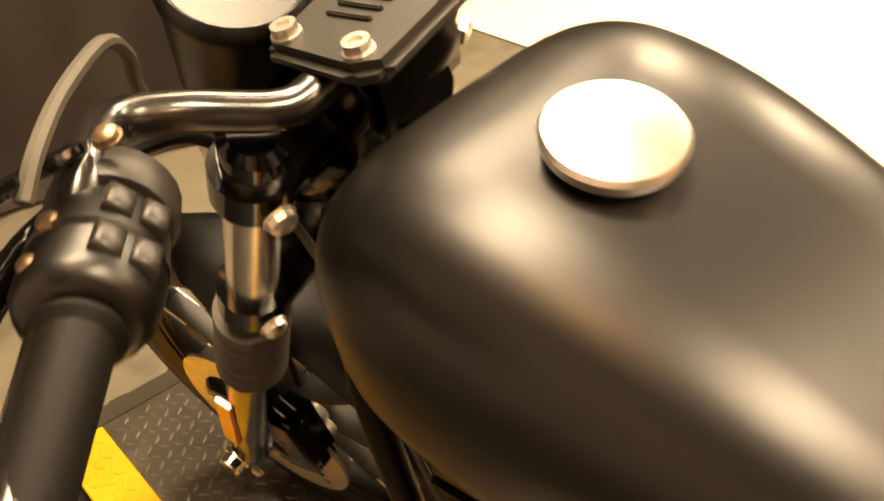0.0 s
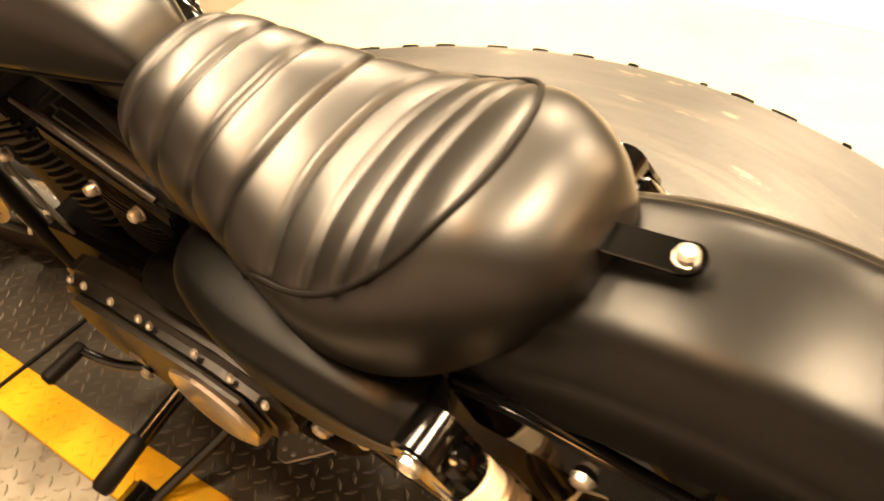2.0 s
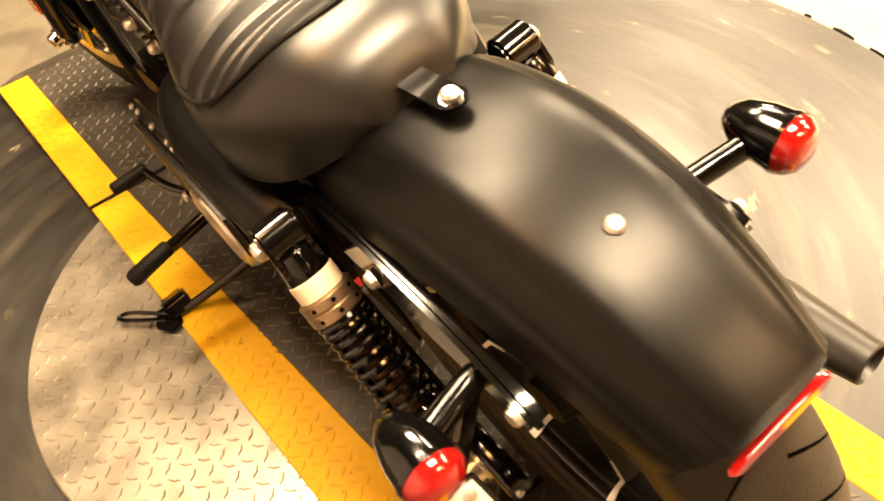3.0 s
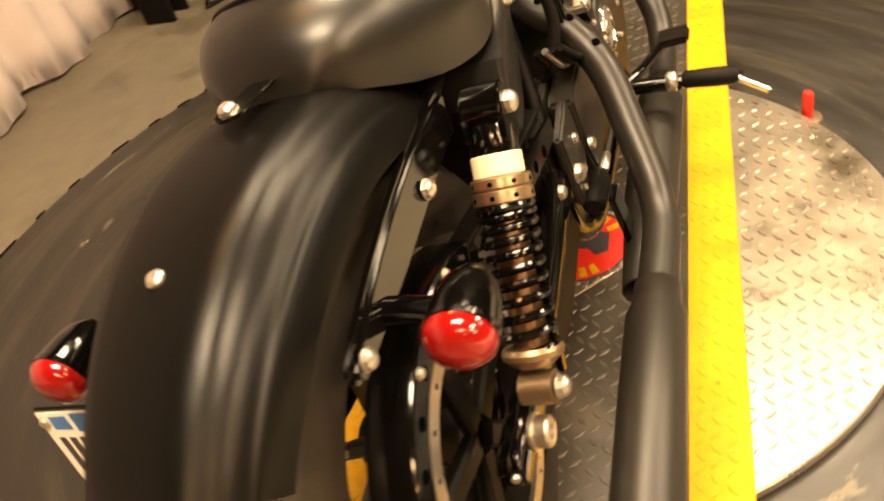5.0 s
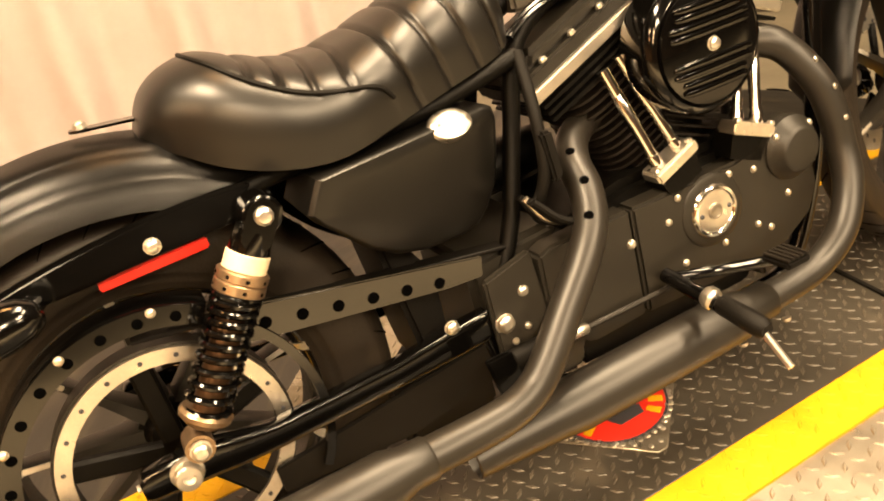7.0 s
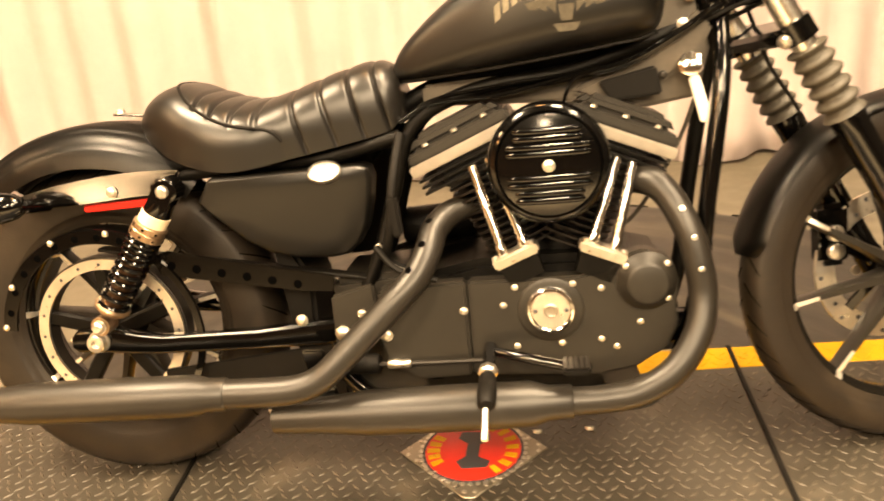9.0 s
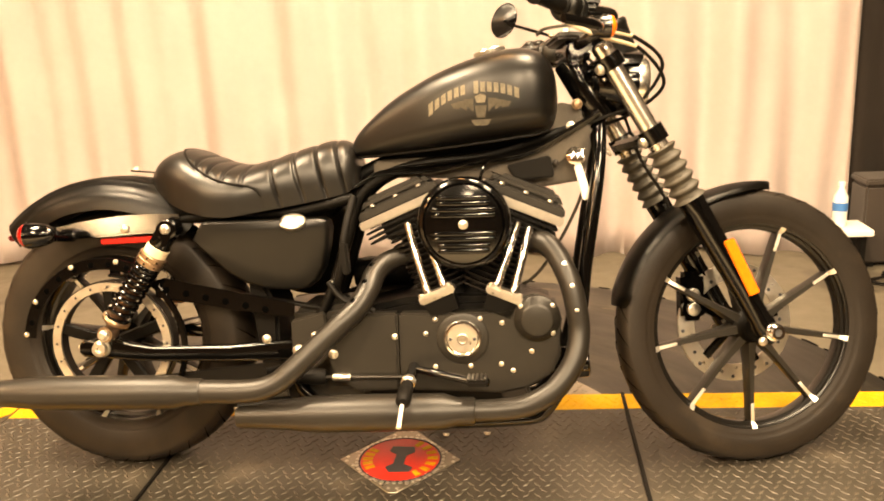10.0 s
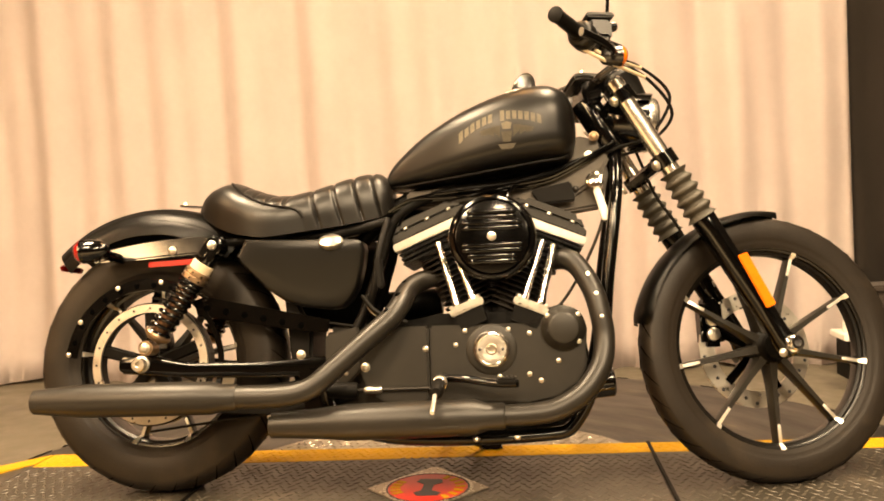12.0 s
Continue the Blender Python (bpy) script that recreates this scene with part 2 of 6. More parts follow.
def tube(points, radius=0.01, seg=12, n=8, smooth=True, bm=None, caps=True, flat=1.0):
    """A swept round bar. Points are (x, y, z) or (x, y, z, radius)."""
    bm = bm or bmesh.new()
    pts = [tuple(q) if len(q) == 4 else (*q, radius) for q in points]
    line = spline(pts, n) if smooth and len(pts) > 2 else [np.array(q, float) for q in pts]
    rings, side = [], None
    for i, q in enumerate(line):
        a, b = line[max(0, i - 1)][:3], line[min(len(line) - 1, i + 1)][:3]
        d = Vector(b - a).normalized()
        if side is None:
            side = frame_of(d)[1]
        side = (side - d * side.dot(d)).normalized()
        up = d.cross(side)
        o = Vector(q[:3])
        rings.append([o + (side * math.cos(w) + up * math.sin(w) * flat) * q[3]
                      for w in (2 * math.pi * k / seg for k in range(seg))])
    skin(bm, rings, caps=caps)
    return bm


def lathe(profile, origin, axis, seg=32, bm=None, closed=False):
    """Turns (distance along the axis, radius) about the axis."""
    bm = bm or bmesh.new()
    d, s, u = frame_of(axis)
    o = Vector(origin)
    prof = list(profile) + ([profile[0]] if closed else [])
    rings = [[o + d * h + (s * math.cos(w) + u * math.sin(w)) * max(r, 1e-5)
              for w in (2 * math.pi * k / seg for k in range(seg))] for h, r in prof]
    skin(bm, rings, caps=not closed)
    if closed:
        bmesh.ops.remove_doubles(bm, verts=bm.verts, dist=1e-6)
    return bm


def prism(poly, y0, y1, bevel=0.004, bm=None, plane="xz", segs=2):
    """An outline in the x-z plane (or x-y, y-z), given thickness, with rounded edges."""
    own = bm is None
    b2 = bmesh.new()

    def place(a, b, c):
        return {"xz": (a, c, b), "xy": (a, b, c), "yz": (c, a, b)}[plane]
    skin(b2, [[place(a, b, c) for a, b in poly] for c in (y0, y1)])
    bmesh.ops.recalc_face_normals(b2, faces=b2.faces)
    if bevel:
        bmesh.ops.bevel(b2, geom=[e for e in b2.edges if e.calc_face_angle(0) > 0.5], offset=bevel, segments=segs,
                        affect="EDGES", clamp_overlap=True)
    if own:
        return b2
    me = bpy.data.meshes.new("tmp")
    b2.to_mesh(me)
    b2.free()
    bm.from_mesh(me)
    bpy.data.meshes.remove(me)
    return bm


def box(lo, hi, bevel=0.003, bm=None):
    return prism([(lo[0], lo[2]), (hi[0], lo[2]), (hi[0], hi[2]), (lo[0], hi[2])], lo[1], hi[1], bevel, bm)


def beam(a, b, w, h, bevel=0.002, bm=None, up=(0, 0, 1)):
    """A bar with a flat section from a to b."""
    bm = bm or bmesh.new()
    a, b = Vector(a), Vector(b)
    d = (b - a).normalized()
    s = d.cross(Vector(up)).normalized()
    u = s.cross(d)
    k = min(w, h) * 0.25
    sec = [(-w / 2 + k, -h / 2), (w / 2 - k, -h / 2), (w / 2, -h / 2 + k), (w / 2, h / 2 - k), (w / 2 - k, h / 2),
           (-w / 2 + k, h / 2), (-w / 2, h / 2 - k), (-w / 2, -h / 2 + k)]
    skin(bm, [[o + s * p + u * q for p, q in sec] for o in (a, b)])
    return bm


def lerp(table, x):
    return float(np.interp(x, [p[0] for p in table], [p[1] for p in table]))


curve_cache = {}


def smooth_lerp(table, x):
    """Cubic through a table of (x, value)."""
    key = tuple(table[0]) + tuple(table[-1])
    if key not in curve_cache:
        pts = spline(table, 12)
        curve_cache[key] = ([float(p[0]) for p in pts], [float(p[1]) for p in pts])
    return float(np.interp(x, *curve_cache[key]))


def text_mesh(words, size, material, name="lettering", thick=0.0008):
    cu = bpy.data.curves.new(name, "FONT")
    cu.body, cu.size, cu.align_x, cu.align_y, cu.extrude = words, size, "CENTER", "CENTER", thick
    ob = bpy.data.objects.new(name, cu)
    scene.collection.objects.link(ob)
    bpy.context.view_layer.update()
    me = bpy.data.meshes.new_from_object(ob.evaluated_get(bpy.context.evaluated_depsgraph_get()))
    bpy.data.objects.remove(ob)
    me.materials.clear()
    me.materials.append(M[material])
    return me


bolt_meshes = {}


def bolt(name, at, axis, r, parent, material="steel", h=None, dome=True, label=""):
    """A cap screw or domed nut on its washer."""
    h = h or r * 0.9
    material = "steel" if material == "chrome" else material
    key = (round(r, 4), round(h, 4), material, dome)
    if key not in bolt_meshes:
        prof = [(0, r * 1.15), (h * 0.15, r * 1.15), (h * 0.17, r), (h * 0.7, r * 0.95), (h, r * 0.62), (h * 1.04, r * 0.3)] if dome else \
            [(0, r * 1.2), (h * 0.2, r * 1.2), (h * 0.22, r), (h, r), (h, r * 0.55), (h * 0.6, r * 0.5)]
        bolt_meshes[key] = mesh_of("bolt", lathe(prof, (0, 0, 0), (0, 0, 1), 10), material, 35)
    q = Vector((0, 0, 1)).rotation_difference(Vector(axis).normalized())
    return part(name, bolt_meshes[key], material, parent, label, matrix=Matrix.LocRotScale(Vector(at), q, None))


# ---- the hall ----
def setting(name, bm, material, label, smooth=30, category=""):
    return tagged(part(name, bm, material, smooth=smooth), label, category or name.split("_")[0], kind="structure")


setting("floor", box((-9, -12, FLOOR - 0.1), (11, 2.9, FLOOR), 0), "concrete", "worn grey concrete hall floor with stains", category="floor")
# strip of floor in a paler tone
setting("floor_pale", box((-9, -3.4, FLOOR + 0.004), (10.9, -1.95, FLOOR + 0.008), 0), "pale_floor",
        "pale strip of hall floor beside the stage", category="floor")
# the stronger light on this side is put into the floor colour
setting("floor_beige", box((-8.9, -1.945, FLOOR + 0.004), (2.4, -0.6, FLOOR + 0.008), 0), "beige_floor",
        "hall floor beside the stage, its stronger light put in as beige", category="floor")
setting("ceiling", box((-9, -12, 3.6), (11, 2.9, 3.7), 0), "dark_ceiling", "dark painted hall ceiling")
setting("wall_south", box((-9, -12.2, FLOOR), (11, -12.0, 3.6), 0), "brown", "dark brown painted wall at the far end of the hall")
setting("wall_north", box((-9, 2.9, FLOOR), (11, 3.1, 3.6), 0), "brown", "dark brown painted wall behind the drapes")
setting("wall_west", box((-9.2, -12, FLOOR), (-9, 2.9, 3.6), 0), "tan", "tan painted wall beside the hall")
setting("wall_east", box((11, -12, FLOOR), (11.2, 2.9, 3.6), 0), "brown", "dark brown painted wall at the hall's end")


def drape(name, x0, x1, y, material, label, seed, depth=0.05, pitch=0.34, tilt=0.0):
    """A hanging cloth with soft folds that widen towards its hem."""
    rng = random.Random(seed)
    bm = bmesh.new()
    nx = int((x1 - x0) / 0.02)
    waves = [(rng.uniform(0.6, 1.6) * pitch, rng.uniform(0, 6.28), rng.uniform(0.3, 1.0)) for _ in range(5)]
    rows = []
    for k in range(25):
        v = k / 24
        z = FLOOR + 0.012 + v * 3.5
        row = []
        for i in range(nx + 1):
            x = x0 + (x1 - x0) * i / nx
            s = sum(a * math.sin(2 * math.pi * x / w + p + 0.5 * math.sin(2.3 * z + p)) for w, p, a in waves) / 2.2
            amp = depth * (0.55 + 0.6 * (1 - v) ** 2)
            hem = 0.012 * math.sin(7 * x + 1.3) if k == 0 else 0
            row.append((x, y + tilt * (x - x0) + s * amp - 0.05 * (1 - v) ** 3, z + hem))
        rows.append(row)
    skin(bm, rows, closed=False)
    bmesh.ops.solidify(bm, geom=bm.faces[:], thickness=0.004)
    return tagged(part(name, bm, material, smooth=180), label, "curtain")


drape("curtain", -5.2, 2.58, 2.38, "curtain", "cream cloth backdrop curtain hanging in soft folds to the floor", 5)
drape("curtain", 2.56, 5.6, 2.37, "black_cloth", "black cloth curtain beside the cream backdrop", 11)
side = drape("curtain", -2.6, 1.3, 0.0, "black_cloth", "dark cloth curtain hung across the side of the booth", 17, depth=0.05)
side.matrix_world = pose(3.25, 1.05, 0, 0, 0, 90)
# ceiling panels
for x, y, _, _ in PANELS:
    fit = tagged(empty("ceiling_light"), "white rectangular ceiling light panel", "ceiling light", "ceiling lights")
    fit.location = (x, y, 3.5)
    part("housing", box((-0.31, -0.66, 0.0), (0.31, 0.66, 0.1), 0.01), "wall", fit)

fit = tagged(empty("downlight"), "small amber ceiling downlight", "ceiling light")
fit.location = (*DOWNLIGHT, 3.5)
part("housing", box((-0.26, -0.33, 0.0), (0.26, 0.33, 0.1), 0.01), "wall", fit)

# ---- the round stage ----
STAGE_C, STAGE_R = (0.72, 0.12), 1.36
PLATE_C, PLATE_R = (0.68, 0.04), 0.62
stage = tagged(empty("stage"), "low round black-painted display stage with a scuffed top", "stage")
stage.location = (*STAGE_C, FLOOR)
part("deck", lathe([(0.0, STAGE_R - 0.02), (0.12, STAGE_R - 0.02), (0.13, STAGE_R), (0.165, STAGE_R), (0.17, STAGE_R - 0.004)],
                   (0, 0, 0), (0, 0, 1), 96), "stage", stage)
rng = random.Random(4)
for k in range(60):
    a = 2 * math.pi * (k + rng.uniform(-0.3, 0.3)) / 60
    w = rng.uniform(0.008, 0.035)
    q = [(STAGE_R + 0.001 + dr, a + da * w) for dr, da in ((0, -1), (0.005 * rng.uniform(0.2, 1), -0.4), (0.006 * rng.uniform(0.3, 1.2), 0.5), (0, 1))]
    edge = bmesh.new()
    skin(edge, [[(r * math.cos(b), r * math.sin(b), z) for r, b in q] for z in (0.158, 0.172)])
    part("torn_edging", edge, "rubber", stage)

turntable = tagged(empty("turntable"), "round steel tread-plate turntable disc set on the black stage", "turntable")
turntable.location = (*PLATE_C, FLOOR + 0.17)
part("disc", lathe([(0.0, PLATE_R - 0.004), (0.004, PLATE_R), (0.019, PLATE_R), (0.022, PLATE_R - 0.003)], (0, 0, 0), (0, 0, 1), 96), "plate", turntable)


def lug(bm, x, y, z, a, l=0.013, w=0.0042, h=0.0024):
    c, s = math.cos(a), math.sin(a)
    base = [bm.verts.new((x + c * u - s * v, y + s * u + c * v, z)) for u, v in ((-l, 0), (0, -w), (l, 0), (0, w))]
    top = [bm.verts.new((x + c * u - s * v, y + s * u + c * v, z + h)) for u, v in ((-l * 0.6, 0), (0, -w * 0.5), (l * 0.6, 0), (0, w * 0.5))]
    bm.faces.new(top)
    for i in range(4):
        j = (i + 1) % 4
        bm.faces.new((base[i], base[j], top[j], top[i]))


treads = bmesh.new()
step = 0.027
for i in range(-24, 25):
    for j in range(-24, 25):
        x, y = (i + 0.5 * (j % 2)) * step, j * step
        wy = y + PLATE_C[1]
        if math.hypot(x, y) < PLATE_R - 0.015 and not -0.27 < wy < 0.31:
            lug(treads, x, y, 0.022, radians(45) if (i + j) % 2 else radians(-45))
tagged(part("tread_relief", treads, "plate", turntable, smooth=0), kind="stuff")


# ---- the long tread mats with yellow borders ----
def mat_edge(x, side):
    """The mat's border line: the mats lie slightly askew to the machine."""
    return -0.319 + 0.030 * x if side < 0 else 0.334 + 0.018 * x


STRIPE = 0.088


def left_width(x):
    """The left border is painted wider towards the rear."""
    return STRIPE + 0.028 * min(1.0, max(0.0, (0.68 - x) / 0.6))


CUTS = [-0.50, 0.075, 1.255, 2.00]


def tread_mat(x0, x1, label):
    ob = tagged(empty("floor_mat"), label, "mat", "tread mats under the motorcycle")
    g = 0.003
    yr0, yr1, yl0, yl1 = mat_edge(x0, -1), mat_edge(x1, -1), mat_edge(x0, 1), mat_edge(x1, 1)
    part("sheet", prism([(x0 + g, yr0 + STRIPE), (x1 - g, yr1 + STRIPE), (x1 - g, yl1 - left_width(x1)), (x0 + g, yl0 - left_width(x0))],
                        -0.012, 0.0, 0.001, plane="xy", segs=1), "mat", ob)
    for a0, a1, b0, b1 in ((yr0, yr1, yr0 + STRIPE, yr1 + STRIPE), (yl0 - left_width(x0), yl1 - left_width(x1), yl0, yl1)):
        part("yellow_border", prism([(x0 + g, a0), (x1 - g, a1), (x1 - g, b1), (x0 + g, b0)], -0.012, 0.0008, 0.002, plane="xy", segs=1),
             "yellow", ob, "yellow-painted tread border")
    if x1 < CUTS[-1]:
        part("joint_strip", box((x1 - 0.005, yr1 - 0.035, 0.001), (x1 + 0.005, yl1 + 0.004, 0.0045), 0.001), "rubber", ob, "thin black strip over the joint")
    dark, bright = bmesh.new(), bmesh.new()
    s = 0.0255
    for i in range(int(x0 / s) - 1, int(x1 / s) + 2):
        for j in range(-16, 20):
            x, y = (i + 0.5 * (j % 2)) * s, j * s * 0.86
            if not x0 + 0.014 < x < x1 - 0.014:
                continue
            lo, hi = mat_edge(x, -1), mat_edge(x, 1)
            a = radians(45) if (i + j) % 2 else radians(-45)
            if lo + STRIPE + 0.01 < y < hi - left_width(x) - 0.01:
                lug(dark, x, y, 0.0, a, 0.0125, 0.004, 0.0016)
            elif lo + 0.01 < y < lo + STRIPE - 0.01 or hi - left_width(x) + 0.01 < y < hi - 0.01:
                lug(bright, x, y, 0.0008, a, 0.0125, 0.004, 0.0014)
    tagged(part("tread_relief", dark, "lugs", ob, smooth=0), kind="stuff")
    tagged(part("border_relief", bright, "yellow", ob, smooth=0), kind="stuff")
    return ob


M["lugs"] = mat("worn_tread_tops", (0.055, 0.046, 0.034), 0.42, metal=0.1, noise_scale=7, vary=0.5)
for x0, x1 in zip(CUTS, CUTS[1:]):
    tread_mat(x0, x1, "black rubber tread mat with raised lugs and yellow borders")
# bevelled ends of the mats
for x0, sgn, name in ((CUTS[0], -1, "ramp_mat"), (CUTS[-1], 1, "ramp_mat")):
    x1 = x0 + sgn * (0.16 if sgn < 0 else 0.06)
    ob = tagged(empty(name), "black tread ramp mat with tapering yellow corners at the runway's end", "mat")
    lo, hi = mat_edge(x0, -1), mat_edge(x0, 1)
    bm = bmesh.new()
    skin(bm, [[(x0, lo, -0.012), (x0, hi, -0.012), (x0, hi, -0.001), (x0, lo, -0.001)],
              [(x1, lo + abs(x1 - x0), -0.016), (x1, hi - abs(x1 - x0), -0.016), (x1, hi - abs(x1 - x0), -0.012), (x1, lo + abs(x1 - x0), -0.012)]])
    part("sheet", bm, "mat", ob, smooth=0)
    for s2, e0, e1 in () if sgn > 0 else ((1, lo, lo + abs(x1 - x0)), (-1, hi, hi - abs(x1 - x0))):
        w0, w1 = STRIPE * s2, STRIPE * s2 * 1.0
        part("yellow_border", prism([(x0 + sgn * 0.002, e0), (x1, e1), (x1, e1 + w1), (x0 + sgn * 0.002, e0 + w0)], -0.011, 0.0006, 0.001, plane="xy", segs=1),
             "yellow", ob, "yellow-painted tapering border")

# the badge set into the mat
emblem = tagged(empty("floor_badge"), "diamond-shaped steel floor badge with a red and yellow shop emblem", "floor badge")
emblem.location = (0.672, -0.008, 0.0)
part("diamond", prism([(-0.152, 0), (-0.01, -0.146), (0.01, -0.146), (0.152, 0), (0.01, 0.16), (-0.01, 0.16)], 0.0005, 0.004, 0.0015, plane="xy", segs=1), "plate", emblem)
for k in range(44):
    a = 2 * math.pi * k / 44
    bolt("ring_bead", (0.1065 * math.cos(a), 0.1065 * math.sin(a), 0.004), (0, 0, 1), 0.0046, emblem, "alu", 0.002)
for q in range(28):
    u, e = (q % 7 + 0.5) / 7, q // 7
    ends = [(-0.143, 0), (0, -0.138), (0.143, 0), (0, 0.151)]
    a, b = ends[e], ends[(e + 1) % 4]
    bolt("edge_stud", (a[0] + (b[0] - a[0]) * u, a[1] + (b[1] - a[1]) * u, 0.004), (0, 0, 1), 0.0042, emblem, "alu", 0.002)
part("red_disc", lathe([(0.0042, 0.098), (0.0054, 0.098), (0.0056, 0.096)], (0, 0, 0), (0, 0, 1), 40), "redpaint", emblem, "red enamel disc")
part("black_ring", lathe([(0.0042, 0.099), (0.006, 0.099), (0.006, 0.103), (0.0042, 0.103)], (0, 0, 0), (0, 0, 1), 40, closed=True), "ink", emblem)
mark = prism([(-0.02, -0.062), (0.03, -0.060), (0.036, -0.04), (0.012, -0.026), (0.014, 0.014), (0.034, 0.03), (0.030, 0.056), (-0.026, 0.058), (-0.032, 0.036), (-0.012, 0.018), (-0.014, -0.024), (-0.032, -0.04)],
             0.0057, 0.0066, 0.0003, plane="xy", segs=1)
part("dark_mark", mark, "ink", emblem, "black shape in the emblem's middle")
for a in [152 + 14.5 * k for k in range(5)] + [60 - 19 * k for k in range(7)]:
    bm = bmesh.new()
    c, s = math.cos(radians(a)), math.sin(radians(a))
    r0, r1, w = 0.068, 0.093, 0.0075
    skin(bm, [[(r * c - v * s, r * s + v * c, z) for r, v in ((r0, -w * 0.8), (r1, -w), (r1, w), (r0, w * 0.8))] for z in (0.0056, 0.0066)])
    part("letter_bar", bm, "yellow", emblem)

# ---- things round the stage ----
post = tagged(empty("marker_post"), "short red plastic marker post standing on the stage", "post")
post.location = (1.10, -0.44, FLOOR + 0.17)
part("post", lathe([(0, 0.011), (0.002, 0.012), (0.06, 0.011), (0.064, 0.008)], (0, 0, 0), (0, 0, 1), 14), "redpaint", post)
part("foot", lathe([(0, 0.03), (0.003, 0.03), (0.005, 0.02)], (0, 0, 0), (0, 0, 1), 14), "copper", post)

case = tagged(empty("equipment_case"), "black equipment case against the dark curtain", "case")
case.location = (2.86, 2.17, FLOOR)
part("body", box((-0.30, -0.09, 0.02), (0.5, 0.09, 0.39), 0.01), "black_cloth", case)
part("lid", box((-0.305, -0.095, 0.392), (0.505, 0.095, 0.425), 0.008), "black_cloth", case)
for x in (-0.26, 0.46):
    part("corner_foot", box((x - 0.03, -0.08, 0), (x + 0.03, 0.08, 0.02), 0.002), "rubber", case)
slab = tagged(empty("white_board"), "small white board raised on dark feet by the curtain", "board")
slab.location = (2.465, 2.06, FLOOR)
part("board", box((-0.085, -0.10, 0.185), (0.10, 0.09, 0.215), 0.004), "white", slab)
for x in (-0.05, 0.065):
    part("foot", box((x - 0.012, -0.08, 0.0), (x + 0.012, 0.07, 0.185), 0.002), "rubber", slab)
bottle = tagged(empty("water_bottle"), "clear plastic water bottle standing on the white board", "bottle")
bottle.location = (2.438, 2.05, FLOOR + 0.215)
part("body", lathe([(0, 0.028), (0.01, 0.033), (0.14, 0.033), (0.175, 0.014), (0.19, 0.013)], (0, 0, 0), (0, 0, 1), 18), "clear", bottle)
part("label_band", lathe([(0.075, 0.0335), (0.115, 0.0335)], (0, 0, 0), (0, 0, 1), 18), "bluetag", bottle, "pale blue paper label")
part("cap", lathe([(0.19, 0.015), (0.208, 0.015), (0.21, 0.012)], (0, 0, 0), (0, 0, 1), 14), "white", bottle)
cable = bmesh.new()
rng = random.Random(9)
loop = [(2.70 + 0.16 * math.cos(a) * rng.uniform(0.7, 1.2) + 0.05 * math.sin(3 * a), 1.88 + 0.10 * math.sin(a) * rng.uniform(0.7, 1.2), FLOOR + 0.006 + 0.004 * (k % 3))
        for k, a in enumerate(np.linspace(0, 15, 34))]
tagged(part("power_cable", tube(loop, 0.005, 6, 4, bm=cable), "rubber"), "coiled black power cable on the concrete floor", "cable")


# ---- the motorcycle ----
# x runs from the rear axle to the front one, y to the machine's left, z up from the tyres' contact when upright.
BIKE = pose(0, 0, 0, -LEAN, 0, 0)
bike = tagged(empty("motorcycle", BIKE), "matte black V-twin cruiser motorcycle resting on its side stand", "motorcycle")
AXIS_O, AXIS_D = Vector((1.155, 0, 0.85)), Vector((-0.5, 0, 0.866))
TURN = Matrix.Translation(AXIS_O) @ Matrix.Rotation(radians(STEER), 4, AXIS_D) @ Matrix.Translation(-AXIS_O)
TURN = Matrix.Translation((1.3, 0, 0.9)) @ Matrix.Rotation(radians(3.0), 4, "X") @ Matrix.Translation((-1.3, 0, -0.9)) @ TURN


def sub(name, bm, material, parent=bike, label="", smooth=40):
    return part(name, bm, material, parent, label, smooth)


def turned(name, bm, material, parent=bike, label="", smooth=40):
    """A part that swings with the bars."""
    return part(name, bm, material, parent, label, smooth, matrix=TURN if parent is bike else None)


def mirrored(points):
    return [(p[0], -p[1], *p[2:]) for p in points]


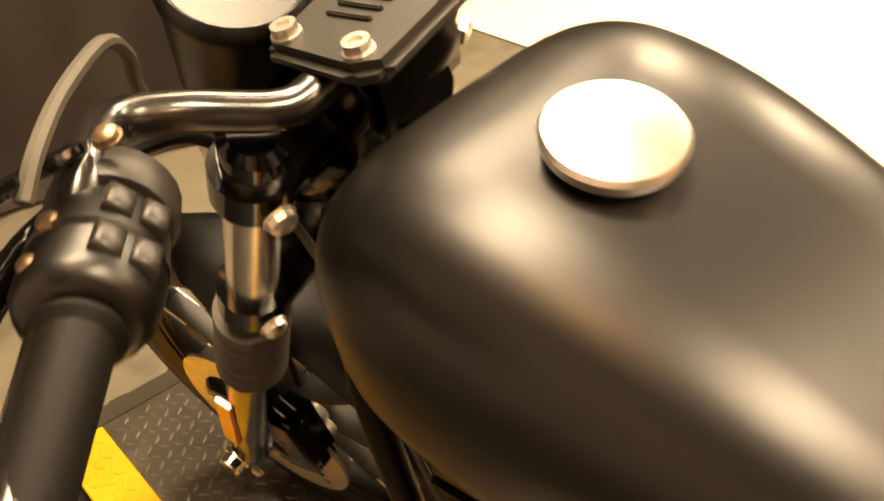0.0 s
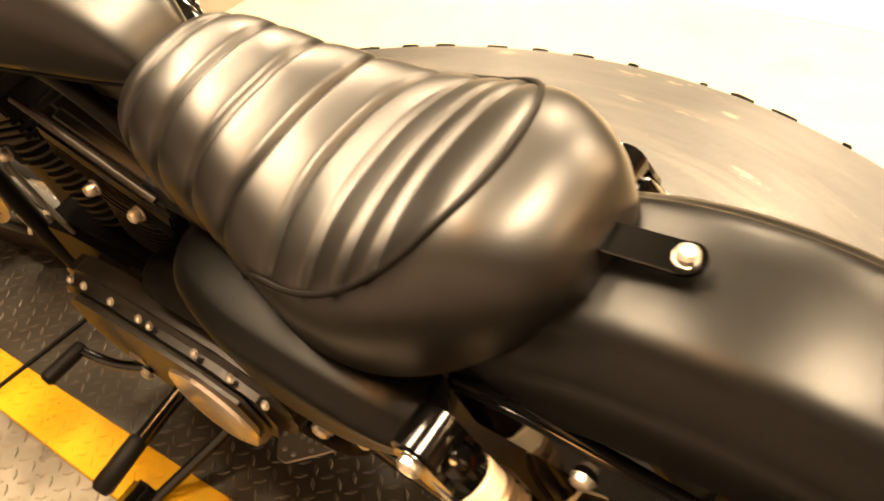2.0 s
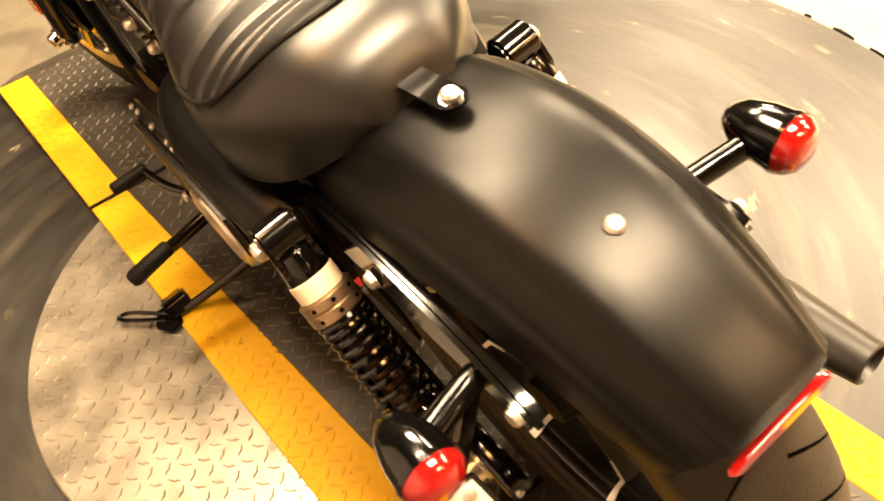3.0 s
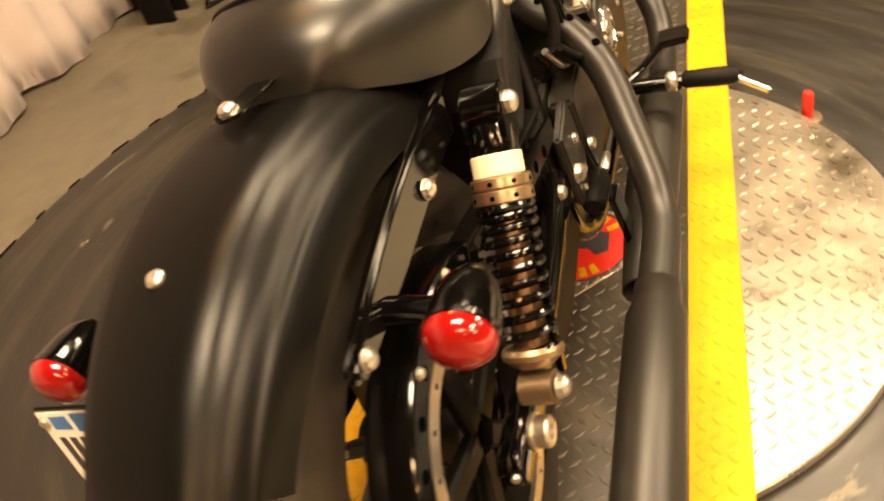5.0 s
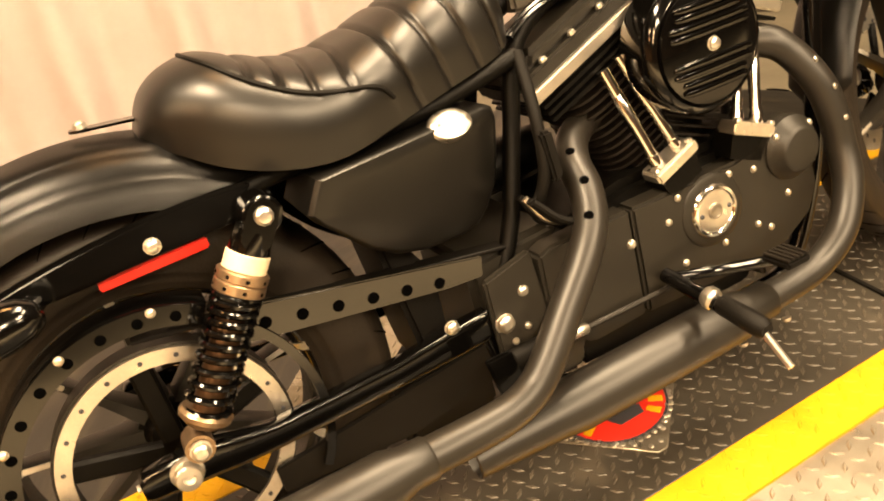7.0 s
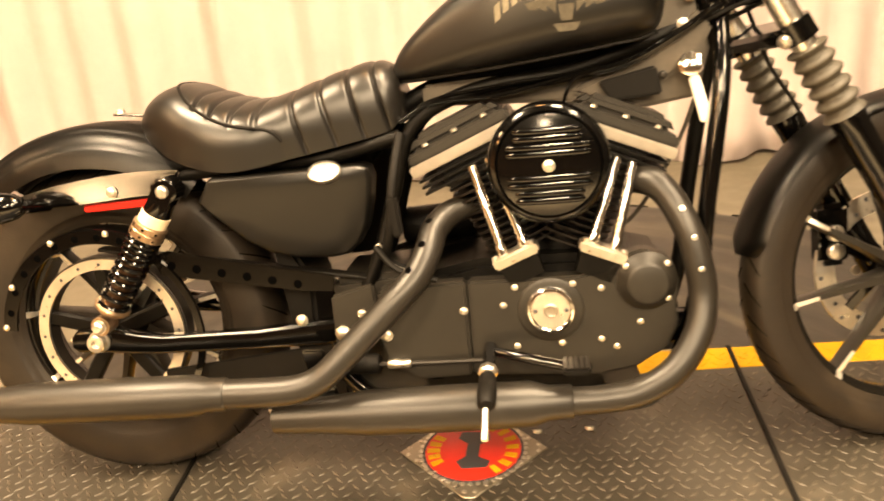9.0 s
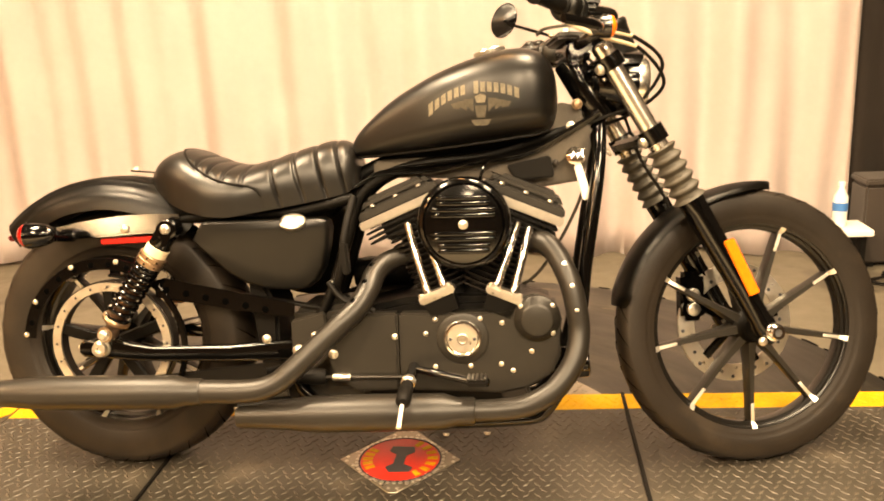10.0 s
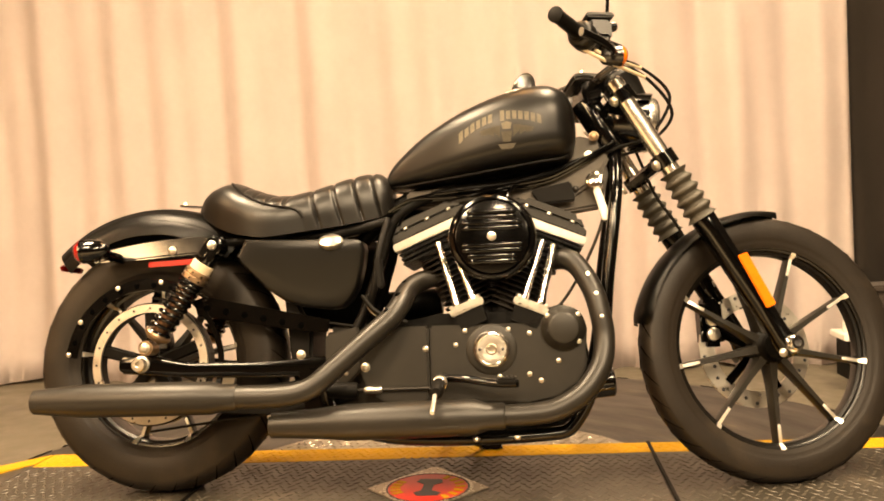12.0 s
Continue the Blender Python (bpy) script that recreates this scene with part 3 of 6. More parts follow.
# wheels
def wheel(name, centre, tyre_r, rim_r, half, spokes, first, parent_matrix, front):
    hub = part(name, lathe([(-0.05, 0.012), (-0.048, 0.03), (-0.03, 0.034), (-0.02, 0.045), (0.02, 0.045), (0.03, 0.034), (0.048, 0.03), (0.05, 0.012)],
                           centre, (0, 1, 0), 28), "wrinkle", bike, "black cast nine-spoke wheel with machined spoke tips", matrix=parent_matrix)
    crown = half * 0.95
    side = [(half * 0.74, rim_r - 0.004), (half * 0.80, rim_r + 0.004), (half * 0.84, rim_r + 0.008), (half * 0.84, rim_r + 0.010), (half * 0.92, rim_r + 0.018), (half * 0.95, rim_r + 0.022)]
    prof = [(-h, r) for h, r in side]
    r1 = tyre_r - crown
    for k in range(0, 13):
        a = radians(-78 + k * 13)
        prof.append((half * math.sin(a) / math.sin(radians(78)), tyre_r - crown * (1 - math.cos(a)) * 0.62))
    prof += side[::-1] + [(0, rim_r - 0.002)]
    tyre = part("tyre", lathe(prof, centre, (0, 1, 0), 72, closed=True), "tyre", hub, "black road tyre with dusty sidewall")
    # tread grooves as dark bars, their shade put into the colour
    groove = bmesh.new()
    n = 34
    for k in range(n):
        a0 = 2 * math.pi * k / n
        for sgn in (-1, 1):
            path = []
            for q in range(5):
                u = 0.12 + 0.2 * q
                b = radians(u * 72)
                y = half * math.sin(b) / math.sin(radians(78)) * sgn
                r = tyre_r - crown * (1 - math.cos(b)) * 0.62 - 0.0006
                a = a0 + sgn * 0.05 + u * 0.16
                path.append((centre[0] + r * math.cos(a), centre[1] + y, centre[2] + r * math.sin(a), 0.0022 * (1.1 - 0.7 * u)))
            tube(path, 0.002, 5, 1, smooth=False, bm=groove)
    tagged(part("tread_groove", groove, "void", hub, smooth=0), kind="stuff")
    # stepped rim: outer lip, ledge and well on both sides
    lip = [(half * 0.74, rim_r + 0.012), (half * 0.76, rim_r + 0.003), (half * 0.74, rim_r - 0.001), (half * 0.66, rim_r - 0.002), (half * 0.64, rim_r - 0.008),
           (half * 0.60, rim_r - 0.010), (half * 0.42, rim_r - 0.011), (half * 0.38, rim_r - 0.018), (half * 0.30, rim_r - 0.019)]
    part("rim", lathe([(-y, r) for y, r in lip] + lip[::-1], centre, (0, 1, 0), 72, closed=True), "rim", hub)
    for s in range(spokes):
        a = radians(first + 360 / spokes * s)
        c, w = math.cos(a), math.sin(a)
        e = Vector((-w, 0, c))
        bm = bmesh.new()
        rings = []
        for r, ww, tt in ((0.036, 0.014, 0.026), (0.09, 0.0088, 0.02), (rim_r - 0.065, 0.0068, 0.0165), (rim_r - 0.018, 0.0064, 0.016)):
            o = Vector((centre[0] + c * r, centre[1], centre[2] + w * r))
            rings.append([o + e * (ww * p) + Vector((0, tt * q, 0)) for p, q in
                          ((-1, -0.55), (-0.7, -1), (0.7, -1), (1, -0.55), (1, 0.55), (0.7, 1), (-0.7, 1), (-1, 0.55))])
        skin(bm, rings)
        part("spoke", bm, "casing", hub)
        for sgn in (-1, 1):
            bm = bmesh.new()
            tip = []
            for r, ww, t in ((rim_r - 0.062, 0.0030, 0.0170), (rim_r - 0.060, 0.0036, 0.0176), (rim_r - 0.021, 0.0040, 0.0176), (rim_r - 0.019, 0.0036, half * 0.42),
                             (rim_r - 0.012, 0.0058, half * 0.62), (rim_r - 0.004, 0.0062, half * 0.72), (rim_r + 0.001, 0.0056, half * 0.77)):
                o = Vector((centre[0] + c * r, centre[1] + sgn * t, centre[2] + w * r))
                inner = Vector((0, -sgn * 0.004, 0))
                tip.append([o + e * ww, o - e * ww, o - e * ww + inner, o + e * ww + inner])
            skin(bm, tip)
            part("machined_tip", bm, "tip", hub, "bright machined spoke tip")
    return hub


REAR, FRONT = (0, 0, 0.323), (1.515, 0, 0.321)
rear_wheel = wheel("rear_wheel", REAR, 0.323, 0.212, 0.072, 9, 52, None, False)
front_wheel = wheel("front_wheel", FRONT, 0.3235, 0.2475, 0.039, 9, -90, TURN, True)

# brake discs and belt drive
ring = lathe([(-0.104, 0.148), (-0.104, 0.128), (-0.098, 0.128), (-0.098, 0.148)], REAR, (0, 1, 0), 56, closed=True)
pulley = sub("pulley_ring", ring, "alu", rear_wheel, "pale machined belt-pulley ring")
# dark discs on the ring in place of shaded holes
for k in range(20):
    a = 2 * math.pi * k / 20
    bolt("ring_hole", (0.138 * math.cos(a), -0.1045, 0.323 + 0.138 * math.sin(a)), (0, -1, 0), 0.0028, rear_wheel, "ink", 0.001)
sub("pulley", lathe([(-0.097, 0.152), (-0.066, 0.152), (-0.066, 0.13), (-0.097, 0.13)], REAR, (0, 1, 0), 56, closed=True), "iron", rear_wheel)
for k in range(5):
    a = radians(20 + 72 * k)
    sub("pulley_arm", beam((0.02 * math.cos(a), -0.085, 0.323 + 0.02 * math.sin(a)), (0.145 * math.cos(a), -0.09, 0.323 + 0.145 * math.sin(a)), 0.03, 0.018, up=(0, 1, 0)),
        "wrinkle", rear_wheel)
rotor = lathe([(0.062, 0.146), (0.062, 0.105), (0.067, 0.105), (0.067, 0.146)], FRONT, (0, 1, 0), 56, closed=True)
fr = sub("brake_disc", rotor, "alu", front_wheel, "drilled steel brake disc")
# drilled holes drawn as dark discs, shade included in their colour
for k in range(27):
    a = 2 * math.pi * k / 27
    r = 0.117 + 0.009 * (k % 3)
    bolt("disc_hole", (1.515 + r * math.cos(a), 0.0618, 0.321 + r * math.sin(a)), (0, -1, 0), 0.004, front_wheel, "ink", 0.0006)
for k in range(5):
    a = radians(10 + 72 * k)
    sub("disc_carrier", beam((1.515 + 0.035 * math.cos(a), 0.058, 0.321 + 0.035 * math.sin(a)), (1.515 + 0.112 * math.cos(a), 0.064, 0.321 + 0.112 * math.sin(a)), 0.022, 0.008, up=(0, 1, 0)),
        "gloss", front_wheel)

# front fork, on both sides
UPF, LOF = Vector((1.105, 0, 1.03)), Vector((1.510, 0, 0.321))
FDIR = (LOF - UPF).normalized()


def fork_at(s, y):
    p = UPF + FDIR * s
    return (p.x, y, p.z)


for sy in (-1, 1):
    y = 0.098 * sy
    L = (LOF - UPF).length
    tube_ob = turned("fork_tube", tube([fork_at(0.085, y), fork_at(0.45, y)], 0.0215, 24, smooth=False), "polished", label="polished chrome fork tube")
    part("fork_cap", lathe([(-0.004, 0.023), (0.012, 0.023), (0.018, 0.016)], fork_at(0.085, y), -FDIR, 18), "chrome" if sy < 0 else "gloss", tube_ob)
    prof = []
    n = 5
    for k in range(n * 8 + 1):
        u = k / (n * 8)
        w = 0.5 + 0.5 * math.cos(2 * math.pi * u * n)
        prof.append((0.335 + u * 0.13, 0.0245 + 0.0105 * w ** 0.8 + 0.002 * u))
    turned("fork_gaiter", lathe([(0.333, 0.02)] + prof + [(0.467, 0.02)], UPF + Vector((0, y, 0)), FDIR, 28), "boot", label="grey ribbed rubber fork gaiter", smooth=80)
    low = turned("fork_slider", lathe([(0.46, 0.028), (0.47, 0.030), (0.5, 0.029), (0.60, 0.0275), (0.70, 0.026), (L - 0.03, 0.025), (L - 0.02, 0.028), (L + 0.022, 0.027), (L + 0.028, 0.018)],
                                      UPF + Vector((0, y, 0)), FDIR, 24), "gloss", label="gloss black fork slider")
    a, b = Vector(fork_at(0.585, y)), Vector(fork_at(0.715, y))
    part("side_reflector", prism(
        [(a.x + 0.004, a.z + 0.006), (a.x + 0.028, a.z + 0.014), (b.x + 0.022, b.z + 0.004), (b.x - 0.002, b.z - 0.006)], y + sy * 0.024, y + sy * 0.031, 0.002),
        "amber", low, "amber side reflector")
    part("axle_nut", lathe([(0.0, 0.021), (0.006, 0.021), (0.007, 0.017), (0.020, 0.017), (0.022, 0.015), (0.022, 0.009), (0.012, 0.007)], (1.515, y + sy * 0.022, 0.321), (0, sy, 0), 24), "chrome", low, "bright hollow axle end")
    part("axle_bore", lathe([(0.0125, 0.0085), (0.013, 0.001)], (1.515, y + sy * 0.022, 0.321), (0, sy, 0), 16), "ink", low)
    bolt("pinch_bolt", (1.490, y + sy * 0.02, 0.300), (0, sy, 0), 0.009, low)
# clamps
for s, w, name in ((0.115, 0.026, "top_clamp"), (0.30, 0.03, "lower_clamp")):
    bm = bmesh.new()
    for a, b in ((-0.098, 0.098),):
        p0, p1 = fork_at(s, a), fork_at(s, b)
        beam(p0, p1, 0.06, w, bm=bm, up=FDIR)
    for y in (-0.098, 0.098):
        lathe([(-w * 0.6, 0.030), (w * 0.6, 0.030)], fork_at(s, y), FDIR, 18, bm=bm)
    cl = turned(name, bm, "gloss")
    for y in (-0.098, 0.098):
        p = fork_at(s, y)
        bolt("clamp_bolt", (p[0] - 0.026, y + 0.012 * (1 if y > 0 else -1), p[2] - 0.018), (-0.8, 0.3 if y > 0 else -0.3, -0.4), 0.011, cl, "chrome")

# front mudguard
bm = bmesh.new()
rings = []
for k in range(41):
    a = radians(80 + (169 - 80) * k / 40)
    R = 0.338 + 0.008 * max(0.0, 1 - k / 10)
    ring_pts = []
    e = min(1.0, k / 9 + 0.22, (40 - k) / 4 + 0.55)
    for q in range(13):
        v = -1 + q / 6
        y = 0.060 * math.sin(v * 1.35) / math.sin(1.35) * e
        r = R - 0.024 * (1 - math.cos(v * 1.35)) / (1 - math.cos(1.35)) * 0.9
        ring_pts.append((1.515 + r * math.cos(a), y, 0.321 + r * math.sin(a)))
    rings.append(ring_pts)
skin(bm, rings, closed=False)
bmesh.ops.solidify(bm, geom=bm.faces[:], thickness=0.003)
turned("front_mudguard", bm, "denim", label="matte black front mudguard", smooth=60)
for sy in (-1, 1):
    g = turned("mudguard_bracket", beam((1.36, 0.062 * sy, 0.60), (1.44, 0.075 * sy, 0.44), 0.006, 0.03, up=(0, 1, 0)), "gloss")
    for p in ((1.375, 0.57), (1.40, 0.52), (1.425, 0.49)):
        bolt("bracket_bolt", (p[0], 0.07 * sy, p[1]), (0, sy, 0), 0.0065, g)
# caliper on the left
cal = turned("brake_caliper", box((1.375, 0.045, 0.33), (1.435, 0.095, 0.45), 0.012), "gloss", label="black front brake caliper")
for z in (0.36, 0.395):
    part("piston_cap", lathe([(0, 0.016), (0.01, 0.016), (0.012, 0.012)], (1.40, 0.045, z), (0, -1, 0), 16), "alu", cal)

# headlamp
HLC, HLA = Vector((1.205, 0, 0.898)), Vector((0.995, 0, -0.1)).normalized()
hl = turned("headlamp", lathe([(-0.07, 0.02), (-0.062, 0.044), (-0.03, 0.064), (0.01, 0.071), (0.035, 0.072)], HLC, HLA, 36), "gloss", label="black round headlamp with a bright rim")
part("headlamp_rim", lathe([(0.034, 0.072), (0.052, 0.073), (0.060, 0.069), (0.055, 0.062), (0.036, 0.062)], HLC, HLA, 40, closed=True), "polished", hl, "bright trim ring")
part("lens", lathe([(0.044, 0.0625), (0.060, 0.056), (0.070, 0.036), (0.074, 0.01)], HLC, HLA, 32), "glass", hl)
peak = bmesh.new()
rings = []
for k in range(17):
    a = radians(-62 + 124 * k / 16)
    up = Vector((0, math.sin(a), math.cos(a)))
    reach = 0.036 + 0.030 * math.cos(a * 1.4)
    rings.append([HLC + HLA * u + up * r for u, r in ((-0.035, 0.068), (0.01, 0.0765), (reach, 0.080), (reach, 0.0775), (0.01, 0.074), (-0.035, 0.066))])
skin(peak, rings)
part("visor", peak, "gloss", hl, "short black peak over the lamp")

# risers, bars and controls
riser = turned("riser", prism([(1.085, 0.93), (1.13, 0.94), (1.145, 0.985), (1.135, 1.0), (1.085, 1.0), (1.075, 0.97)], -0.05, 0.05, 0.008), "gloss", label="black handlebar riser")
clampp = turned("bar_clamp", prism([(1.055, -0.052), (1.075, -0.064), (1.150, -0.058), (1.155, -0.03), (1.155, 0.03), (1.150, 0.058), (1.075, 0.064), (1.055, 0.052)], 0.991, 1.007, 0.006, plane="xy"), "casing", label="dark grey handlebar clamp plate with four screws")
for p in ((1.079, 0.046), (1.079, -0.046), (1.140, 0.043), (1.140, -0.043)):
    bolt("clamp_screw", (*p, 1.007), (0, 0, 1), 0.0088, clampp, dome=False)
for k in range(4):
    part("cast_rib", box((1.092, -0.020 + 0.0115 * k, 1.006), (1.128, -0.016 + 0.0115 * k, 1.010), 0.001), "casing", clampp)
gauge = turned("speedometer", lathe([(-0.05, 0.03), (-0.045, 0.042), (0.03, 0.049), (0.036, 0.052), (0.045, 0.052), (0.05, 0.048), (0.046, 0.044)], (1.215, 0.024, 0.990), (-0.45, 0, 0.85), 32), "denim", label="black round speedometer housing")
part("dial", lathe([(0.044, 0.044), (0.045, 0.001)], (1.215, 0.024, 0.990), (-0.45, 0, 0.85), 32), "ink", gauge)
BARS = [(1.11, 0.0, 0.985), (1.11, 0.055, 0.985), (1.118, 0.085, 0.986), (1.150, 0.125, 1.008), (1.155, 0.165, 1.028)] + [tuple(TURN.inverted() @ Vector((1.069, 0.209, 1.02)))] + [tuple(TURN.inverted() @ Vector(p)) for p in ((1.015, 0.252, 1.0), (0.90, 0.318, 1.008))]
BARS_R = mirrored(BARS[:4]) + [tuple(TURN.inverted() @ Vector(p)) for p in ((1.180, -0.140, 1.030), (1.142, -0.186, 1.032), (1.090, -0.238, 1.034), (1.030, -0.350, 1.036))]
bars = turned("handlebar", tube(BARS_R[::-1] + BARS[1:], 0.0127, 16, 8), "bar", label="satin black handlebar")
for sy in (-1, 1):
    g0, g1 = Vector((1.020, 0.287 * sy, 1.035)), Vector((0.953, 0.368 * sy, 1.006))
    if sy > 0:
        g0, g1 = TURN.inverted() @ Vector((0.997, 0.253, 0.999)), TURN.inverted() @ Vector((0.897, 0.321, 1.004))
    else:
        g0, g1 = TURN.inverted() @ Vector((1.069, -0.275, 1.034)), TURN.inverted() @ Vector((1.018, -0.375, 1.037))
    d = (g1 - g0).normalized()
    grip = turned("grip", lathe([(0, 0.020), (0.004, 0.0205), (0.008, 0.0165), (0.108, 0.0150), (0.112, 0.0175), (0.118, 0.0175), (0.121, 0.013)], g0, d, 24), "rubber", label="black rubber handlebar grip")
    sw = turned("switch_housing", lathe([(-0.075, 0.016), (-0.072, 0.027), (-0.062, 0.030), (-0.040, 0.032), (-0.037, 0.029), (-0.034, 0.032), (-0.014, 0.031), (-0.007, 0.028), (-0.003, 0.022)], g0, d, 22), "denim", label="black switch housing with rocker buttons")
    inward = Vector((-0.35, -0.75 * sy, 0.55)).normalized()
    inward = (inward - d * inward.dot(d)).normalized()
    across = d.cross(inward)
    for k in range(2):
        for q in (-1, 1):
            o = g0 + d * (-0.055 + 0.029 * k) + inward * 0.0305 + across * (0.0085 * q - 0.002)
            b3 = bmesh.new()
            skin(b3, [[o + d * (0.0085 * u) + across * (0.0068 * v) + inward * h for u, v in ((-s, -s), (s, -s), (s, s), (-s, s))] for h, s in ((-0.006, 1.05), (0.001, 1.0), (0.0035, 0.85), (0.005, 0.55))])
            part("switch_button", b3, "exhaust", sw, smooth=80)
    bolt("housing_screw", g0 + d * -0.045 + Vector((0.006, 0.004 * sy, 0.029)), (0.2, 0, 1), 0.0055, sw, "copper")
    bolt("housing_screw", g0 + d * -0.016 + Vector((0.012, 0.004 * sy, 0.026)), (0.3, 0, 1), 0.005, sw, "copper")
    drop = Vector((0, 0, -0.034 if sy < 0 else 0.0))
    lever = [drop + p for p in (g0 + d * -0.085 + Vector((0.03, 0, 0.0)), g0 + d * -0.04 + Vector((0.062, 0.01 * sy, -0.008)), g0 + d * 0.04 + Vector((0.075, 0.012 * sy, -0.012)), g0 + d * 0.13 + Vector((0.055, 0.012 * sy, -0.014)))]
    lv = turned("lever", tube([tuple(p) for p in lever], 0.007, 10, 6, flat=1.4), "gloss", label="black control lever")
    if sy > 0:
        part("lever_clamp", lathe([(-0.112, 0.017), (-0.108, 0.026), (-0.100, 0.031), (-0.082, 0.0325), (-0.076, 0.030), (-0.074, 0.020)], g0, d, 22), "casing", lv, "satin black clutch lever bracket")
        bolt("bracket_screw", g0 + d * -0.092 + inward * 0.020 + Vector((0, 0, 0.026)), (-0.1, 0.1, 1), 0.0068, lv, "copper")
    else:
        part("lever_clamp", lathe([(-0.100, 0.016), (-0.098, 0.022), (-0.076, 0.022), (-0.072, 0.016)], g0, d, 16), "gloss", lv)
        rc = TURN.inverted() @ Vector((1.119, -0.205, 1.058))
        part("reservoir", box(rc + Vector((-0.028, -0.026, -0.026)), rc + Vector((0.028, 0.026, 0.026)), 0.009), "denim", lv, "black brake fluid reservoir")
        part("reservoir_lid", box(rc + Vector((-0.033, -0.030, 0.024)), rc + Vector((0.033, 0.030, 0.036)), 0.004), "casing", lv, "black reservoir lid")
        part("pivot_knob", lathe([(0, 0.012), (0.012, 0.012), (0.016, 0.008)], rc + Vector((0.03, 0, 0.012)), (1, 0, 0.2), 14), "gloss", lv)
    # mirror above the clamp
    m0 = g0 + d * -0.085
    stem = [tuple(m0 + Vector((0.015, 0, 0.018))), tuple(m0 + Vector((0.0, 0.0, 0.04))), tuple(TURN.inverted() @ Vector((0.965, 0.315, 1.085))), tuple(TURN.inverted() @ Vector((0.945, 0.335, 1.10)))] if sy > 0 else [tuple(TURN.inverted() @ Vector(p)) for p in ((1.141, -0.200, 1.085), (1.145, -0.205, 1.13), (1.140, -0.225, 1.165), (1.115, -0.265, 1.172), (1.102, -0.285, 1.166))]
    mirror = turned("mirror", tube(stem, 0.0045, 8, 6), "gloss", label="small oval black mirror on a bent stem")
    c = TURN.inverted() @ Vector((1.100, -0.290, 1.163))
    ax = Vector((-0.85, -0.35 * sy, 0.12)).normalized()
    if sy > 0:
        c, ax = TURN.inverted() @ Vector((0.945, 0.335, 1.10)), ((BIKE @ TURN).to_3x3().inverted() @ Vector((0.05, -0.98, -0.2))).normalized()
    b3 = lathe([(-0.012, 0.01), (-0.010, 0.03), (-0.003, 0.043), (0.004, 0.045)], c, ax, 28)
    b4 = lathe([(0.0042, 0.0425), (0.005, 0.001)], c, ax, 28)
    along = (Vector((0.35, 0, 0.94)) - ax * ax.dot(Vector((0.35, 0, 0.94)))).normalized()
    wide = ax.cross(along)
    for b5 in (b3, b4):
        for v in b5.verts:
            r = v.co - c
            v.co = c + ax * r.dot(ax) + along * (1.08 * r.dot(along)) + wide * (0.72 * r.dot(wide))
    part("mirror_shell", b3, "gloss", mirror)
    part("mirror_glass", b4, "mirror", mirror)
    # front indicators
    ic = Vector((1.135, 0.205, 0.995)) if sy > 0 else TURN.inverted() @ Vector((1.156, -0.205, 0.998))
    ind = turned("indicator", lathe([(-0.036, 0.010), (-0.028, 0.019), (0.0, 0.0235), (0.012, 0.0245)], ic, (1, 0, 0.05), 22), "bar", label="black bullet indicator with amber lens")
    part("lens", lathe([(0.012, 0.0235), (0.019, 0.0215), (0.025, 0.014), (0.027, 0.004)], ic, (1, 0, 0.05), 22), "amber", ind)
    part("stalk", tube([tuple(ic), tuple(ic + Vector((0.003, -0.005 * sy, 0.017))), tuple(ic + Vector((0.005, -0.025 * sy, 0.029)))], 0.008, 10, 5), "gloss", ind)
# control cables
CABLES = [
    [(1.03, 0.24, 1.045), (1.045, 0.222, 1.056), (1.08, 0.194, 1.058), (1.12, 0.158, 1.053), (1.15, 0.141, 1.029), (1.17, 0.137, 0.99), (1.19, 0.10, 0.92), (1.17, 0.07, 0.80), (1.12, 0.075, 0.62), (1.03, 0.09, 0.46), (0.95, 0.10, 0.40)],
    [(1.09, -0.24, 1.02), (1.13, -0.21, 1.0), (1.22, -0.15, 0.985), (1.295, -0.08, 0.93), (1.25, -0.03, 0.85), (1.17, -0.05, 0.82), (1.12, -0.04, 0.80)],
    [(1.07, -0.25, 1.01), (1.13, -0.22, 0.985), (1.23, -0.14, 0.965), (1.30, -0.07, 0.89), (1.24, 0.0, 0.83), (1.16, -0.03, 0.80)],
    [(1.05, 0.24, 1.01), (1.12, 0.19, 0.99), (1.17, 0.12, 0.95), (1.22, 0.07, 0.85), (1.27, 0.07, 0.72), (1.33, 0.075, 0.62), (1.38, 0.07, 0.47)],
]
for c in CABLES[1:3]:
    sub("cable_ferrule", tube(c[:3], 0.0048, 8, 6), "collar")
for k, c in enumerate(CABLES):
    sub("control_cable", tube(c, 0.0042, 8, 8), "boot" if k == 0 else "rubber")

# frame
def frame_tube(pts, r=0.014, material="wrinkle"):
    return sub("frame_tube", tube(pts, r, 12, 6), material)


